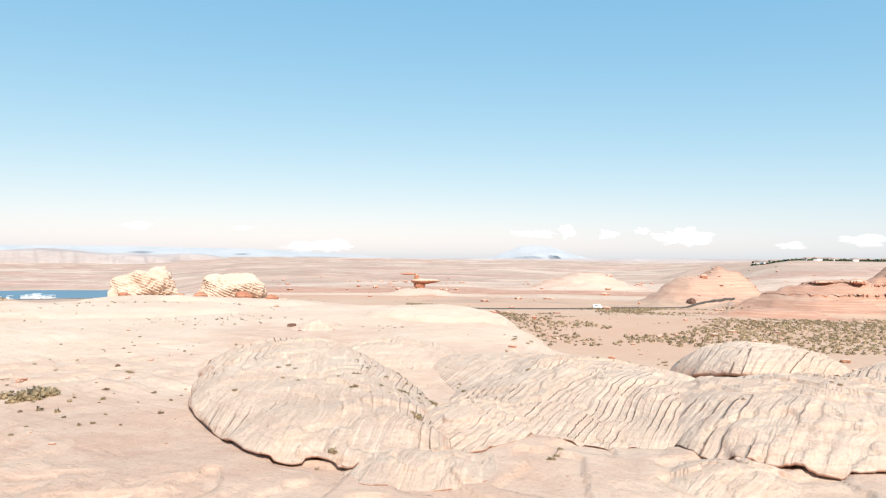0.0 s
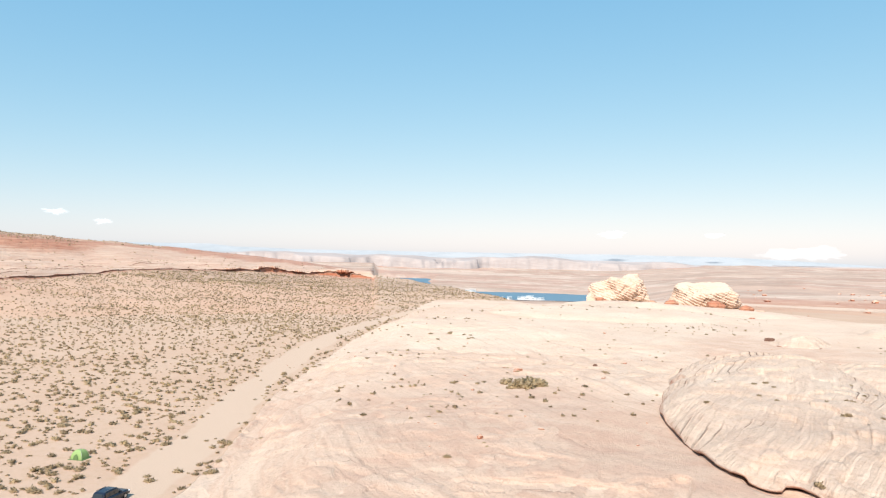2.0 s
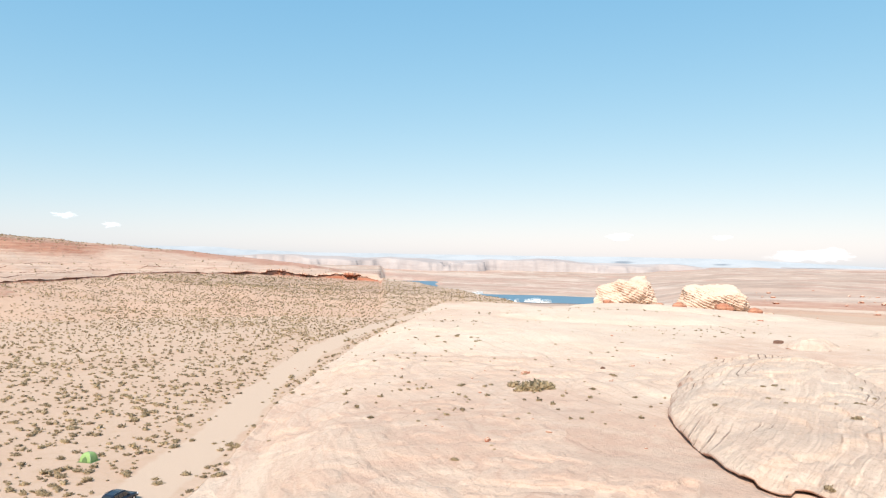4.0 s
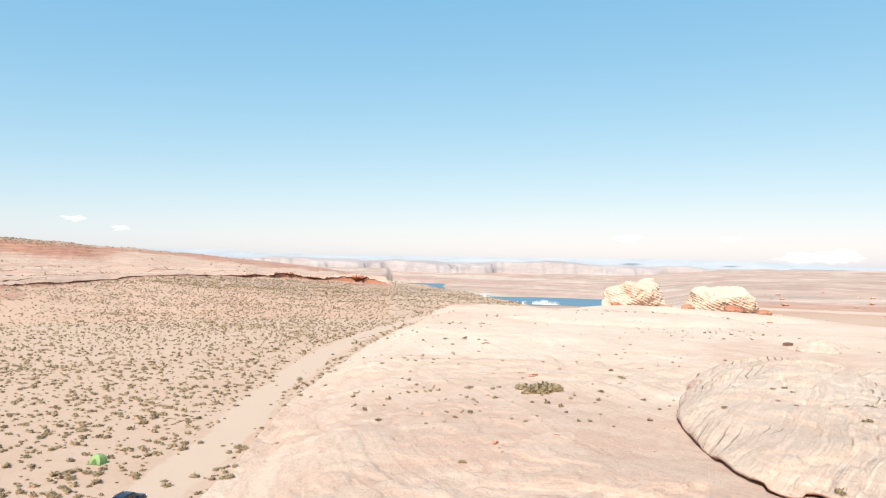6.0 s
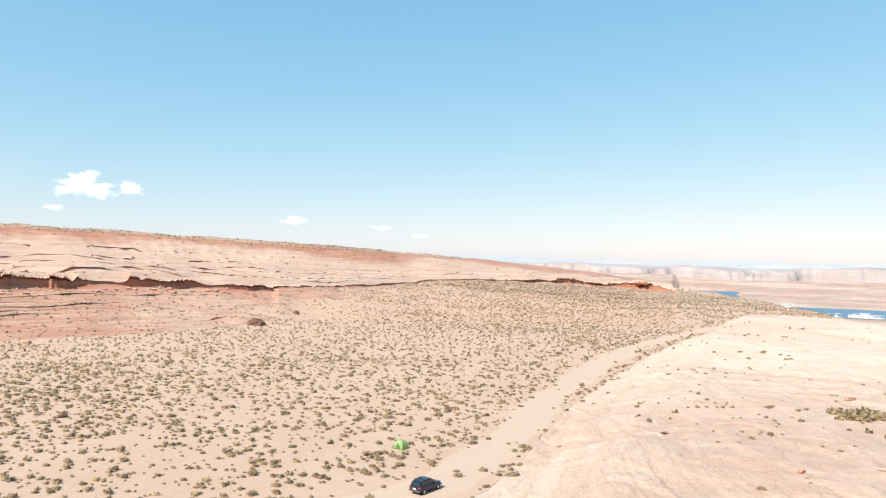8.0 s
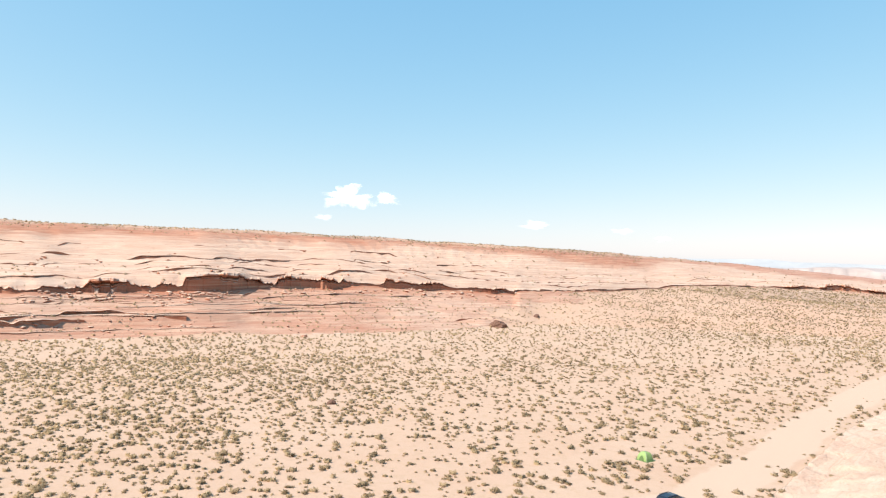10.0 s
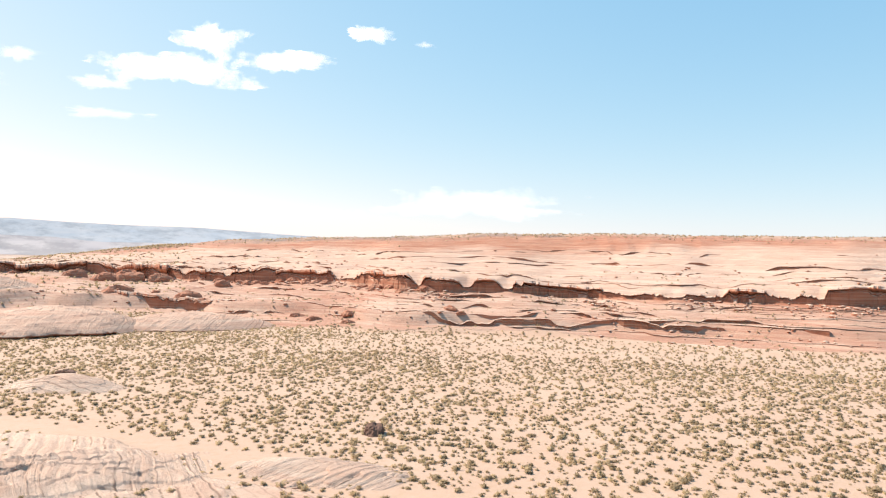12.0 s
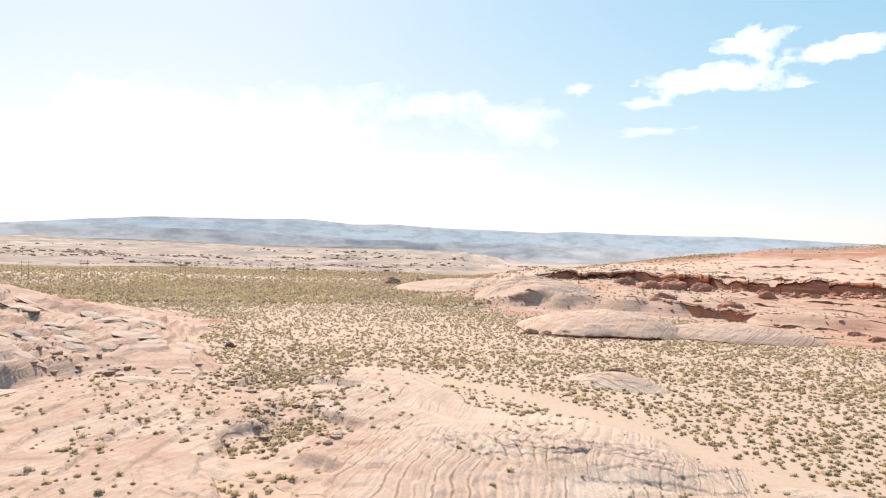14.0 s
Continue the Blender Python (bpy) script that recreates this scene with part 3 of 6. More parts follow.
def rim_wiggle(az):
    """In and out of the cliff line along the ridge."""
    return fbm(az, az * 0 + 3.7, 13, 3, 0.5) * track_lerp(az, (42, 2), (45, 8), (90, 16), (140, 34), (165, 50))


def lake_mask(x, y, r, az):
    w = 1.2 * fbm(x, y, 300, 4)
    a = smooth(23.5, 25.5, az + w) * (1 - smooth(37.5, 39, az + w)) * smooth(1100, 1140, r) * (1 - smooth(1370 + 60 * w, 1430 + 60 * w, r))
    b = smooth(37.8, 39, az + w) * (1 - smooth(60, 62, az)) * smooth(1690, 1760, r) * (1 - smooth(2330, 2450, r))
    return np.maximum(a, b)


GRID = {}


def ground():
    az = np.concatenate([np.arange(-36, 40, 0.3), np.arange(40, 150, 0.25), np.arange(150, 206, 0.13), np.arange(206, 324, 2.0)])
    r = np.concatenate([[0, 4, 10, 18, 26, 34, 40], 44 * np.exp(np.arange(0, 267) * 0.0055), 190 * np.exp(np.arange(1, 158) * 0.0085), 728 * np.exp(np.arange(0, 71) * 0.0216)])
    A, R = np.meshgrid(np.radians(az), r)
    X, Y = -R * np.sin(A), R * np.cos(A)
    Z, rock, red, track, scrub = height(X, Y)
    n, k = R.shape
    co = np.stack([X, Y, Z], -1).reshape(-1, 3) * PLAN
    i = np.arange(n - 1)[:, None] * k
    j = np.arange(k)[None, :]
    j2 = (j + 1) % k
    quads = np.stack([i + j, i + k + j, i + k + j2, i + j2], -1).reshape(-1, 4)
    GRID.update(az=az, r=r, z=Z)
    me = bpy.data.meshes.new("ground")
    me.vertices.add(len(co))
    me.vertices.foreach_set("co", co.ravel())
    me.loops.add(quads.size)
    me.loops.foreach_set("vertex_index", quads.ravel())
    me.polygons.add(len(quads))
    me.polygons.foreach_set("loop_start", np.arange(len(quads)) * 4)
    me.polygons.foreach_set("use_smooth", np.ones(len(quads), bool))
    mask = me.attributes.new("mask", "FLOAT_COLOR", "POINT")
    mask.data.foreach_set("color", np.stack([rock, red, track, np.ones_like(rock)], -1).reshape(-1, 4).ravel())
    phase, ribs, seam = bed_phase(X, Y, np.degrees(A), R)
    for nm, val in (("phase", phase), ("ribs", ribs), ("seam", seam)):
        me.attributes.new(nm, "FLOAT", "POINT").data.foreach_set("value", val.astype(np.float32).ravel())
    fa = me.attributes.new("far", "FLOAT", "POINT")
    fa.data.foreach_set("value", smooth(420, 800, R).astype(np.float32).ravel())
    sc = me.attributes.new("scrub", "FLOAT", "POINT")
    sc.data.foreach_set("value", (scrub * np.where(np.degrees(A) > 120, smooth(190, 330, R), 0.4 * smooth(330, 420, R))).ravel())
    me.update(calc_edges=True)
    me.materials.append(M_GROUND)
    ob = new("ground", me)
    tagged(ob, "pale sandstone slickrock and orange desert sand with red ledges", "ground", kind="structure")
    return ob


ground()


def ground_zs(x, y):
    """Heights of the ground's own mesh in metres, between its points."""
    x, y = np.asarray(x, float) / PLAN, np.asarray(y, float) / PLAN
    a, d = np.degrees(np.arctan2(-x, y)), np.hypot(x, y)
    a = np.where(a < -36, a + 360, a)
    ga, gr, gz = GRID["az"], GRID["r"], GRID["z"]
    j = np.clip(np.searchsorted(ga, a) - 1, 0, len(ga) - 2)
    i = np.clip(np.searchsorted(gr, d) - 1, 0, len(gr) - 2)
    fa, fr = np.clip((a - ga[j]) / (ga[j + 1] - ga[j]), 0, 1), np.clip((d - gr[i]) / (gr[i + 1] - gr[i]), 0, 1)
    low = gz[i, j] * (1 - fa) + gz[i, j + 1] * fa
    top = gz[i + 1, j] * (1 - fa) + gz[i + 1, j + 1] * fa
    return (low * (1 - fr) + top * fr) * PLAN


def ground_z(x, y):
    return float(ground_zs([x], [y])[0])


# ---- helpers for things ----
def mesh_of(name, bm, material, shade=False):
    me = bpy.data.meshes.new(name)
    bm.to_mesh(me)
    bm.free()
    me.materials.append(material)
    if shade:
        me.polygons.foreach_set("use_smooth", [True] * len(me.polygons))
    return me


def part(name, bm, material, parent=None, label="", shade=False):
    ob = new(name, mesh_of(name, bm, material, shade))
    ob.parent = parent
    if label:
        tagged(ob, label)
    return ob


def thing(name, m, label, category, group="", kind=""):
    ob = new(name)
    ob.matrix_world = m
    return tagged(ob, label, category, group, kind)


def box(bm, x0, x1, y0, y1, z0, z1, m=None):
    vs = [bm.verts.new((x, y, z)) for z in (z0, z1) for x, y in ((x0, y0), (x1, y0), (x1, y1), (x0, y1))]
    for f in ((3, 2, 1, 0), (4, 5, 6, 7), (0, 1, 5, 4), (1, 2, 6, 5), (2, 3, 7, 6), (3, 0, 4, 7)):
        bm.faces.new([vs[i] for i in f])
    if m:
        bmesh.ops.transform(bm, matrix=m, verts=vs)
    return vs


def lobed_rock(name, lobes, material, place, turn, label, category, rough=0.6, beds=1.2, detail=5, seed=0, group="", ledge=0.16, cuts=0):
    """A weathered rock: the union of ellipsoids (centre, radii), stepped along its beds and roughened."""
    bm = bmesh.new()
    bmesh.ops.create_icosphere(bm, subdivisions=detail, radius=1)
    bm.verts.ensure_lookup_table()
    d = np.array([v.co[:] for v in bm.verts])
    c0 = np.array(lobes[0][0])
    best = np.zeros(len(d))
    for c, rad in lobes:
        o = (c0 - np.array(c)) / np.array(rad)
        q = d / np.array(rad)
        a, b, cc = (q * q).sum(1), (q * o).sum(1), (o * o).sum() - 1
        disc = b * b - a * cc
        t = np.where(disc > 0, (-b + np.sqrt(np.maximum(disc, 0))) / a, 0)
        best = np.maximum(best, t)
    best = np.maximum(best, 0.05)
    p = c0 + d * best[:, None]
    size = max(max(rad) for _, rad in lobes)
    rs = np.random.RandomState(seed + 5)
    for _ in range(cuts):
        nv = rs.normal(size=3)
        nv[2] = abs(nv[2]) * 0.8
        nv /= np.linalg.norm(nv)
        reach = (p - c0) @ nv
        lim = reach.max() * rs.uniform(0.7, 0.93)
        p = c0 + (p - c0) * np.where(reach > lim, lim / np.maximum(reach, 1e-6), 1)[:, None]
    for i, v in enumerate(p):
        w = Vector(v) * (2.2 / size) + Vector((seed * 3.1, seed * 1.7, 0))
        n = noise.fractal(w, 0.8, 2.1, 6) - 0.7 * abs(noise.noise(w * 1.7)) + 0.2
        bedp = (v[2] + (0.38 if ledge > 0.2 else 0.22) * v[0] + 0.9 * noise.noise(Vector(v) * (0.9 / size))) / beds
        s = bedp - math.floor(bedp)
        step = (s / 0.8 if s < 0.8 else (1 - s) / 0.2) - 0.5
        p[i] += d[i] * np.array((1, 1, 0.5)) * (rough * n + ledge * rough * step)
    for v, q in zip(bm.verts, p):
        v.co = q
        if v.co.z < -1.0:
            v.co.z = -1.0
    ob = new(name, mesh_of(name, bm, material, not cuts))
    ob.matrix_world = Matrix.Translation(place) @ pose(0, 0, 0, 0, 0, turn)
    return tagged(ob, label, category, group)


# ---- lake ----
def lake():
    n = Nodes("lake_water", 0.5)
    n.color(n.mix(n.noise(0.01, 4), (0.105, 0.185, 0.245), (0.125, 0.215, 0.28)))
    n.bsdf.inputs["Specular IOR Level"].default_value = 0.05
    n.bump(n.noise(0.25, 4), 0.3, 0.6)
    bm = bmesh.new()
    ring = [at(a, 1000, LAKE_Z) for a in range(20, 63, 2)] + [at(a, 3200, LAKE_Z) for a in range(62, 19, -2)]
    bm.faces.new([bm.verts.new(v) for v in ring])
    ob = part("water", bm, n.mat)
    tagged(ob, "deep blue lake water with small ripples", "lake", kind="structure")


lake()
# ---- distant mesas and mountains (backdrop) ----
def range_backdrop(name, a0, a1, r0, r1, profile, rough, size, material, label, step=0.15, rows=26, seed=0, cliffy=0.0):
    """A far range of hills: from its foot at r0 to its crest at r1 metres; profile(az) gives the crest in degrees over the eye."""
    az = np.arange(a0, a1 + step / 2, step)
    f = np.linspace(0, 1.0, rows)
    A, Fm = np.meshgrid(az, f)
    R = r0 + (r1 - r0) * Fm
    X, Y = -R * np.sin(np.radians(A)), R * np.cos(np.radians(A))
    n1 = fbm(X + seed * 1000, Y, size, 5)
    ridged = 1 - 2.2 * np.abs(fbm(X + seed * 500, Y + 300, size * 0.6, 4))
    crest = EYE + np.tan(np.radians(profile(A) + rough * fbm(A * 10 + seed * 77, A * 0, 36, 4, 0.4))) * r1
    t = np.clip(Fm, 0, 1)
    t = t + cliffy * (smooth(0.55, 0.7, t + 0.5 * n1) - t)
    shape = t ** 1.25 * (0.83 + 0.10 * ridged * (1 - t) + 0.17 * t) + 0.09 * n1 * t * (1 - t)
    Z = -60 + (crest + 60) * shape
    n, k = A.shape
    me = bpy.data.meshes.new(name)
    faces = [(i * k + j, i * k + j + 1, (i + 1) * k + j + 1, (i + 1) * k + j) for i in range(n - 1) for j in range(k - 1)]
    me.from_pydata(np.stack([X, Y, Z], -1).reshape(-1, 3).tolist(), [], faces)
    me.polygons.foreach_set("use_smooth", [True] * len(me.polygons))
    me.materials.append(material)
    ob = new(name, me)
    return tagged(ob, label, "mountain range", kind="structure")


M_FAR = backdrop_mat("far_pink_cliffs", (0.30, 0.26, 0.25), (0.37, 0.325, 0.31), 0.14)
M_FARHAZE = backdrop_mat("far_plateau_haze", (0.295, 0.318, 0.34), (0.33, 0.347, 0.365), 0.15)
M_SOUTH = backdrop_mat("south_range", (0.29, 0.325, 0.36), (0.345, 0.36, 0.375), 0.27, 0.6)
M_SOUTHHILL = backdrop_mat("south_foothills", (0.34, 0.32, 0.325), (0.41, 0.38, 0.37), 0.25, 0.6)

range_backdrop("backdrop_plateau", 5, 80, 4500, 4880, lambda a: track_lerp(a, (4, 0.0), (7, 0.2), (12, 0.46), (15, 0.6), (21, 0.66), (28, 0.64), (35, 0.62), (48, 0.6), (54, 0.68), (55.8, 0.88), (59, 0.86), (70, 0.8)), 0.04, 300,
               M_FARHAZE, "plateau tinted pale blue with haze on the horizon", seed=2)
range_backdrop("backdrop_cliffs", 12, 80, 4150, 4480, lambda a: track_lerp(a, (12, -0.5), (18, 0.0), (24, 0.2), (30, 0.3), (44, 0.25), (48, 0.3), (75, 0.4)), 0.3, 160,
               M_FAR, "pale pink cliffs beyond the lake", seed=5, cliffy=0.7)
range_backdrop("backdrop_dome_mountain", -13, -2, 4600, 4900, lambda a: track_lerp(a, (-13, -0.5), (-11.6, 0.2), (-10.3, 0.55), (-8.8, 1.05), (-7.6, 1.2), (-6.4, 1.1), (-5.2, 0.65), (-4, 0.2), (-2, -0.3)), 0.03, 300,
               M_FARHAZE, "dome-shaped mountain tinted blue with haze on the horizon", seed=9)
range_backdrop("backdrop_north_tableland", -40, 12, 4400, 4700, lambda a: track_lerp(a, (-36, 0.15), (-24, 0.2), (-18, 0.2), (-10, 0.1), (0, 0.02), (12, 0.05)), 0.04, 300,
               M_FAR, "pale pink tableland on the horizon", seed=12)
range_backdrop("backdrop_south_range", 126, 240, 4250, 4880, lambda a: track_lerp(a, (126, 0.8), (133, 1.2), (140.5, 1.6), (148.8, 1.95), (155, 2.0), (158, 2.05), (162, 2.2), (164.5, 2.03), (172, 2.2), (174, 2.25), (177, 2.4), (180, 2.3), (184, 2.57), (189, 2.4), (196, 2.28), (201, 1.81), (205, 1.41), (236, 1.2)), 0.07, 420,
               M_SOUTH, "mountain range tinted blue-grey with haze on the southern horizon", seed=15, rows=40)
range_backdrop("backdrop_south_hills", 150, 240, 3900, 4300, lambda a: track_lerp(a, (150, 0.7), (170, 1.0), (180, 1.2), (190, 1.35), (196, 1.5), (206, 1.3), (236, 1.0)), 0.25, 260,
               M_SOUTHHILL, "foothills paled with painted haze before the mountain range", seed=18, rows=30)


# ---- ledges of the western ridge ----
def cliff_band(name, az, R, drop, label, seed=0, pieces=1, gap=0.0, reach=8.5, material=None, group="ledges of the ridge", pres=None):
    """A cliff line through the bearings az at distances R (plan units): jointed slab edges that overhang a recess,
    broken here and there. drop: its height; gap: how much of it is missing; reach: how far the cap runs back."""
    x, y = -R * np.sin(np.radians(az)), R * np.cos(np.radians(az))
    along = np.cumsum(np.hypot(np.gradient(x), np.gradient(y)))
    cut = along + 10 * fbm(along, along * 0 + seed, 26, 4)
    rs = np.random.RandomState(seed + 11)
    j1, j2, j3 = [(rs.rand(20000) - 0.5)[np.floor((cut + k) / w).astype(int) % 20000] for k, w in ((0, 9.0), (2, 3.1), (1, 1.2))]
    j1 = np.convolve(np.pad(j1, 3, "edge"), np.ones(7) / 7, "valid")
    if pres is None:
        pres = smooth(-0.20, 0.14, fbm(along + 300 * seed, along * 0, 40, 5) - gap)
    R = R + 1.6 * fbm(along, along * 0 + 2 * seed, 9, 4) * min(1.0, reach / 5)
    d = drop * (0.04 + 0.96 * pres) * (1 + 0.8 * j1 + 0.5 * j2)
    jut = d * (0.34 + 0.9 * j1 + 0.6 * j2 + 0.28 * j3)
    strata = 0.5 * (rs.rand(40) - 0.5)
    k = min(30, len(az) // 3)
    ends = np.minimum(smooth(0, k, np.arange(len(az))), smooth(0, k, np.arange(len(az))[::-1]))
    d, jut = d * ends, jut * ends
    sc = np.minimum(1, 0.3 + d / 3) * reach / 8.5
    back, front = R + 8.5 * sc, R - 2 * sc
    zt = height(-back * np.sin(np.radians(az)), back * np.cos(np.radians(az)))[0]
    zf = height(-front * np.sin(np.radians(az)), front * np.cos(np.radians(az)))[0]
    prof = ((11.0, 0, -0.5), (6.5, 0, 0.02), (3.5, -0.1, 0.06), (1.5, -0.4, 0.10), (0.5, -0.8, 0.08), (0.1, -1.0, 0.02), (0.0, -1.05, -0.10), (0.0, -1.0, -0.22), (0.15, -0.8, -0.30), (0.7, -0.35, -0.36),
            (1.3, -0.1, -0.44), (1.5, -0.05, -0.54), (1.2, -0.2, -0.60), (0.8, -0.42, -0.64), (0.8, -0.42, -0.76), (0.9, -0.3, -0.84), (0.5, -0.5, -0.92), (0.1, -0.7, -1.0), (-1.2, -0.8, -1.25))
    rows = []
    for k, (off, jf, df) in enumerate(prof):
        wob = (0.30 * fbm(along, along * 0 + 0.9 * k + seed * 31, 3.0, 4) + 0.06 * fbm(along, along * 0 + 5.3 * k, 0.9, 2)) * np.minimum(d, 2.2)
        rr = R + off * sc + jf * jut + wob + (strata[k] * np.minimum(d, 2.5) * (1 + 2 * fbm(along, along * 0 + k, 12, 2)) if 4 < k < 17 else 0)
        zz = zt + df * d + (0.3 * wob + 0.16 * j1 * np.minimum(d, 2) * (2 < k < 9))
        if k == 0:
            zz = zt - 0.6 - 0.2 * d
        if k >= 17:
            zz = np.minimum(zz, zf - (0.1 if k == 17 else 0.7))
        rows.append(np.stack([-rr * np.sin(np.radians(az)), rr * np.cos(np.radians(az)), zz], -1))
    whole = np.array(rows) * PLAN
    bounds = np.linspace(0, len(az) - 1, pieces + 1).astype(int)
    for b0, b1 in zip(bounds, bounds[1:]):
        g = whole[:, b0:b1 + 1]
        n, k = g.shape[:2]
        me = bpy.data.meshes.new(name)
        faces = [(i * k + j, (i + 1) * k + j, (i + 1) * k + j + 1, i * k + j + 1) for i in range(n - 1) for j in range(k - 1)]
        me.from_pydata(g.reshape(-1, 3).tolist(), [], faces)
        me.materials.append(material or M_LEDGE)
        tagged(new(name, me), label, "cliff", group)


def contour_bands(name, a0, a1, r0, r1, level, drop, label, seed, step=0.1, gap=-0.05, reach=2.0, material=None, least=16):
    """Ledges along the line where the ground, going outward, first reaches a level."""
    az = np.arange(a0, a1, step)
    rr = np.linspace(r0, r1, 90)
    A, R = np.meshgrid(az, rr)
    Z = height(-R * np.sin(np.radians(A)), R * np.cos(np.radians(A)))[0]
    hit = Z >= level
    first = hit.argmax(0)
    ok = hit.any(0) & (first > 0)
    R1 = rr[first]
    cuts = np.flatnonzero((np.abs(np.diff(R1)) > (r1 - r0) * 0.05) | (np.diff(ok.astype(int)) != 0)) + 1
    for i, run in enumerate(np.split(np.arange(len(az)), cuts)):
        if len(run) < least or not ok[run].all():
            continue
        line = np.convolve(np.pad(R1[run], 3, "edge"), np.ones(7) / 7, "valid")
        cliff_band(name, az[run], line, drop, label, seed + i, gap=gap, reach=reach, material=material, group="rock ledges")


def rim_drop(az):
    return track_lerp(az, (42, 2), (43.2, 3.8), (44, 4.8), (45.5, 4.8), (46.5, 3.9), (52, 3.4), (62, 2.0), (72, 1.7), (80, 1.6), (95, 2.1), (111, 1.9), (127, 2.1), (140, 3.2), (152, 4.8), (160, 4.6), (170, 3))


def low_ledge(az):
    return foot_radius(az) + 0.34 * (rim_radius(az) - foot_radius(az))


def spread(a0, a1, step=0.06):
    return np.arange(a0, a1, step)


az = spread(43.2, 165, 0.055)
cliff_band("cliff_ledge", az, rim_radius(az) + rim_wiggle(az) + 1.0, rim_drop(az), "broken red sandstone cliff with overhanging pale cap", 3, pieces=10, pres=rim_presence(az))
az = spread(101, 167)
cliff_band("low_ledge", az, low_ledge(az) + 0.35 * rim_wiggle(az) + 4 * fbm(az, az * 0 + 9, 5, 4), track_lerp(az, (100, 0.35), (112, 0.5), (120, 0.55), (140, 0.9), (152, 2.0), (160, 3.4), (166, 3)),
           "low undercut sandstone ledge above the brush", 31, pieces=5, reach=5)
for i, (a0, a1, back, dr) in enumerate(((56, 92, 22, 0.6), (70, 112, 46, 0.6), (86, 132, 74, 0.6), (118, 160, 20, 1.0), (132, 158, 40, 1.0), (60, 86, 66, 0.5), (94, 127, 28, 0.6), (100, 140, 100, 0.5), (140, 160, 60, 1.2))):
    az = spread(a0, a1, 0.11)
    cliff_band("thin_ledge", az, rim_radius(az) + 0.8 * rim_wiggle(az) + back + 10 * fbm(az, az * 0 + i * 7, 8, 4), dr, "thin dark ledge on the pale bench", 50 + i, pieces=2, gap=0.05, reach=2.5)
for i, (a0, a1, f, dr) in enumerate(((84, 108, 0.62, 0.8), (105, 140, 0.72, 0.9), (138, 165, 0.76, 1.6), (112, 160, 0.54, 0.9), (142, 167, 0.16, 1.0), (98, 128, 0.18, 0.35), (90, 125, 0.46, 0.7), (95, 145, 0.86, 0.8), (80, 110, 0.8, 0.7))):
    az = spread(a0, a1, 0.11)
    cliff_band("thin_ledge", az, foot_radius(az) + f * (rim_radius(az) + rim_wiggle(az) - foot_radius(az)) + 4 * fbm(az, az * 0 + i * 5, 6, 4), dr, "thin ledge in stepped pink sandstone", 70 + i, pieces=2, gap=-0.01, reach=2.5)
for i in range(16):
    a0 = 58 + 5.6 * i
    az = spread(a0, a0 + 15 + 9 * (i % 3), 0.12)
    back = (12, 34, 58, 84, 108)[i % 5]
    cliff_band("thin_ledge", az, rim_radius(az) + 0.7 * rim_wiggle(az) + back + 9 * fbm(az, az * 0 + i * 3.3, 6, 4), 0.38 + 0.3 * (i % 2), "thin dark crack between beds of the pale bench", 120 + i, gap=0.02, reach=1.8)
for i in range(12):
    a0 = 76 + 6.4 * i
    az = spread(a0, a0 + 12 + 6 * (i % 3), 0.12)
    f = (0.25, 0.52, 0.68, 0.9, 0.38)[i % 5]
    cliff_band("thin_ledge", az, foot_radius(az) + f * (rim_radius(az) + rim_wiggle(az) - foot_radius(az)) + 5 * fbm(az, az * 0 + i * 4.1, 5, 4), 0.4 + 0.35 * (i % 2), "thin ledge in stepped pink sandstone", 150 + i, gap=-0.01, reach=1.8)
for i, (a0, a1, r0, r1, lev, dr, gap) in enumerate(((137, 168, 195, 440, 10.0, 1.5, 0.0), (140, 166, 200, 440, 12.6, 1.2, 0.04), (144, 164, 210, 460, 15.0, 1.0, 0.04))):
    contour_bands("lobe_ledge", a0, a1, r0, r1, lev, dr, "blocky red ledge at the end of the ridge", 300 + 15 * i, 0.07, gap, 2.6, least=14)
for i, (a0, a1, lev, dr) in enumerate(((-36, -23.5, 9.6, 2.8), (-36, -24, 4.5, 1.6), (-36, -26, 13, 1.4))):
    contour_bands("mound_ledge", a0, a1, 300, 640, lev, dr, "dark red ledge on a sandstone mound", 400 + 20 * i, 0.05, -0.1, 2.4)


# ---- slickrock domes round the drone ----
DOMES = []


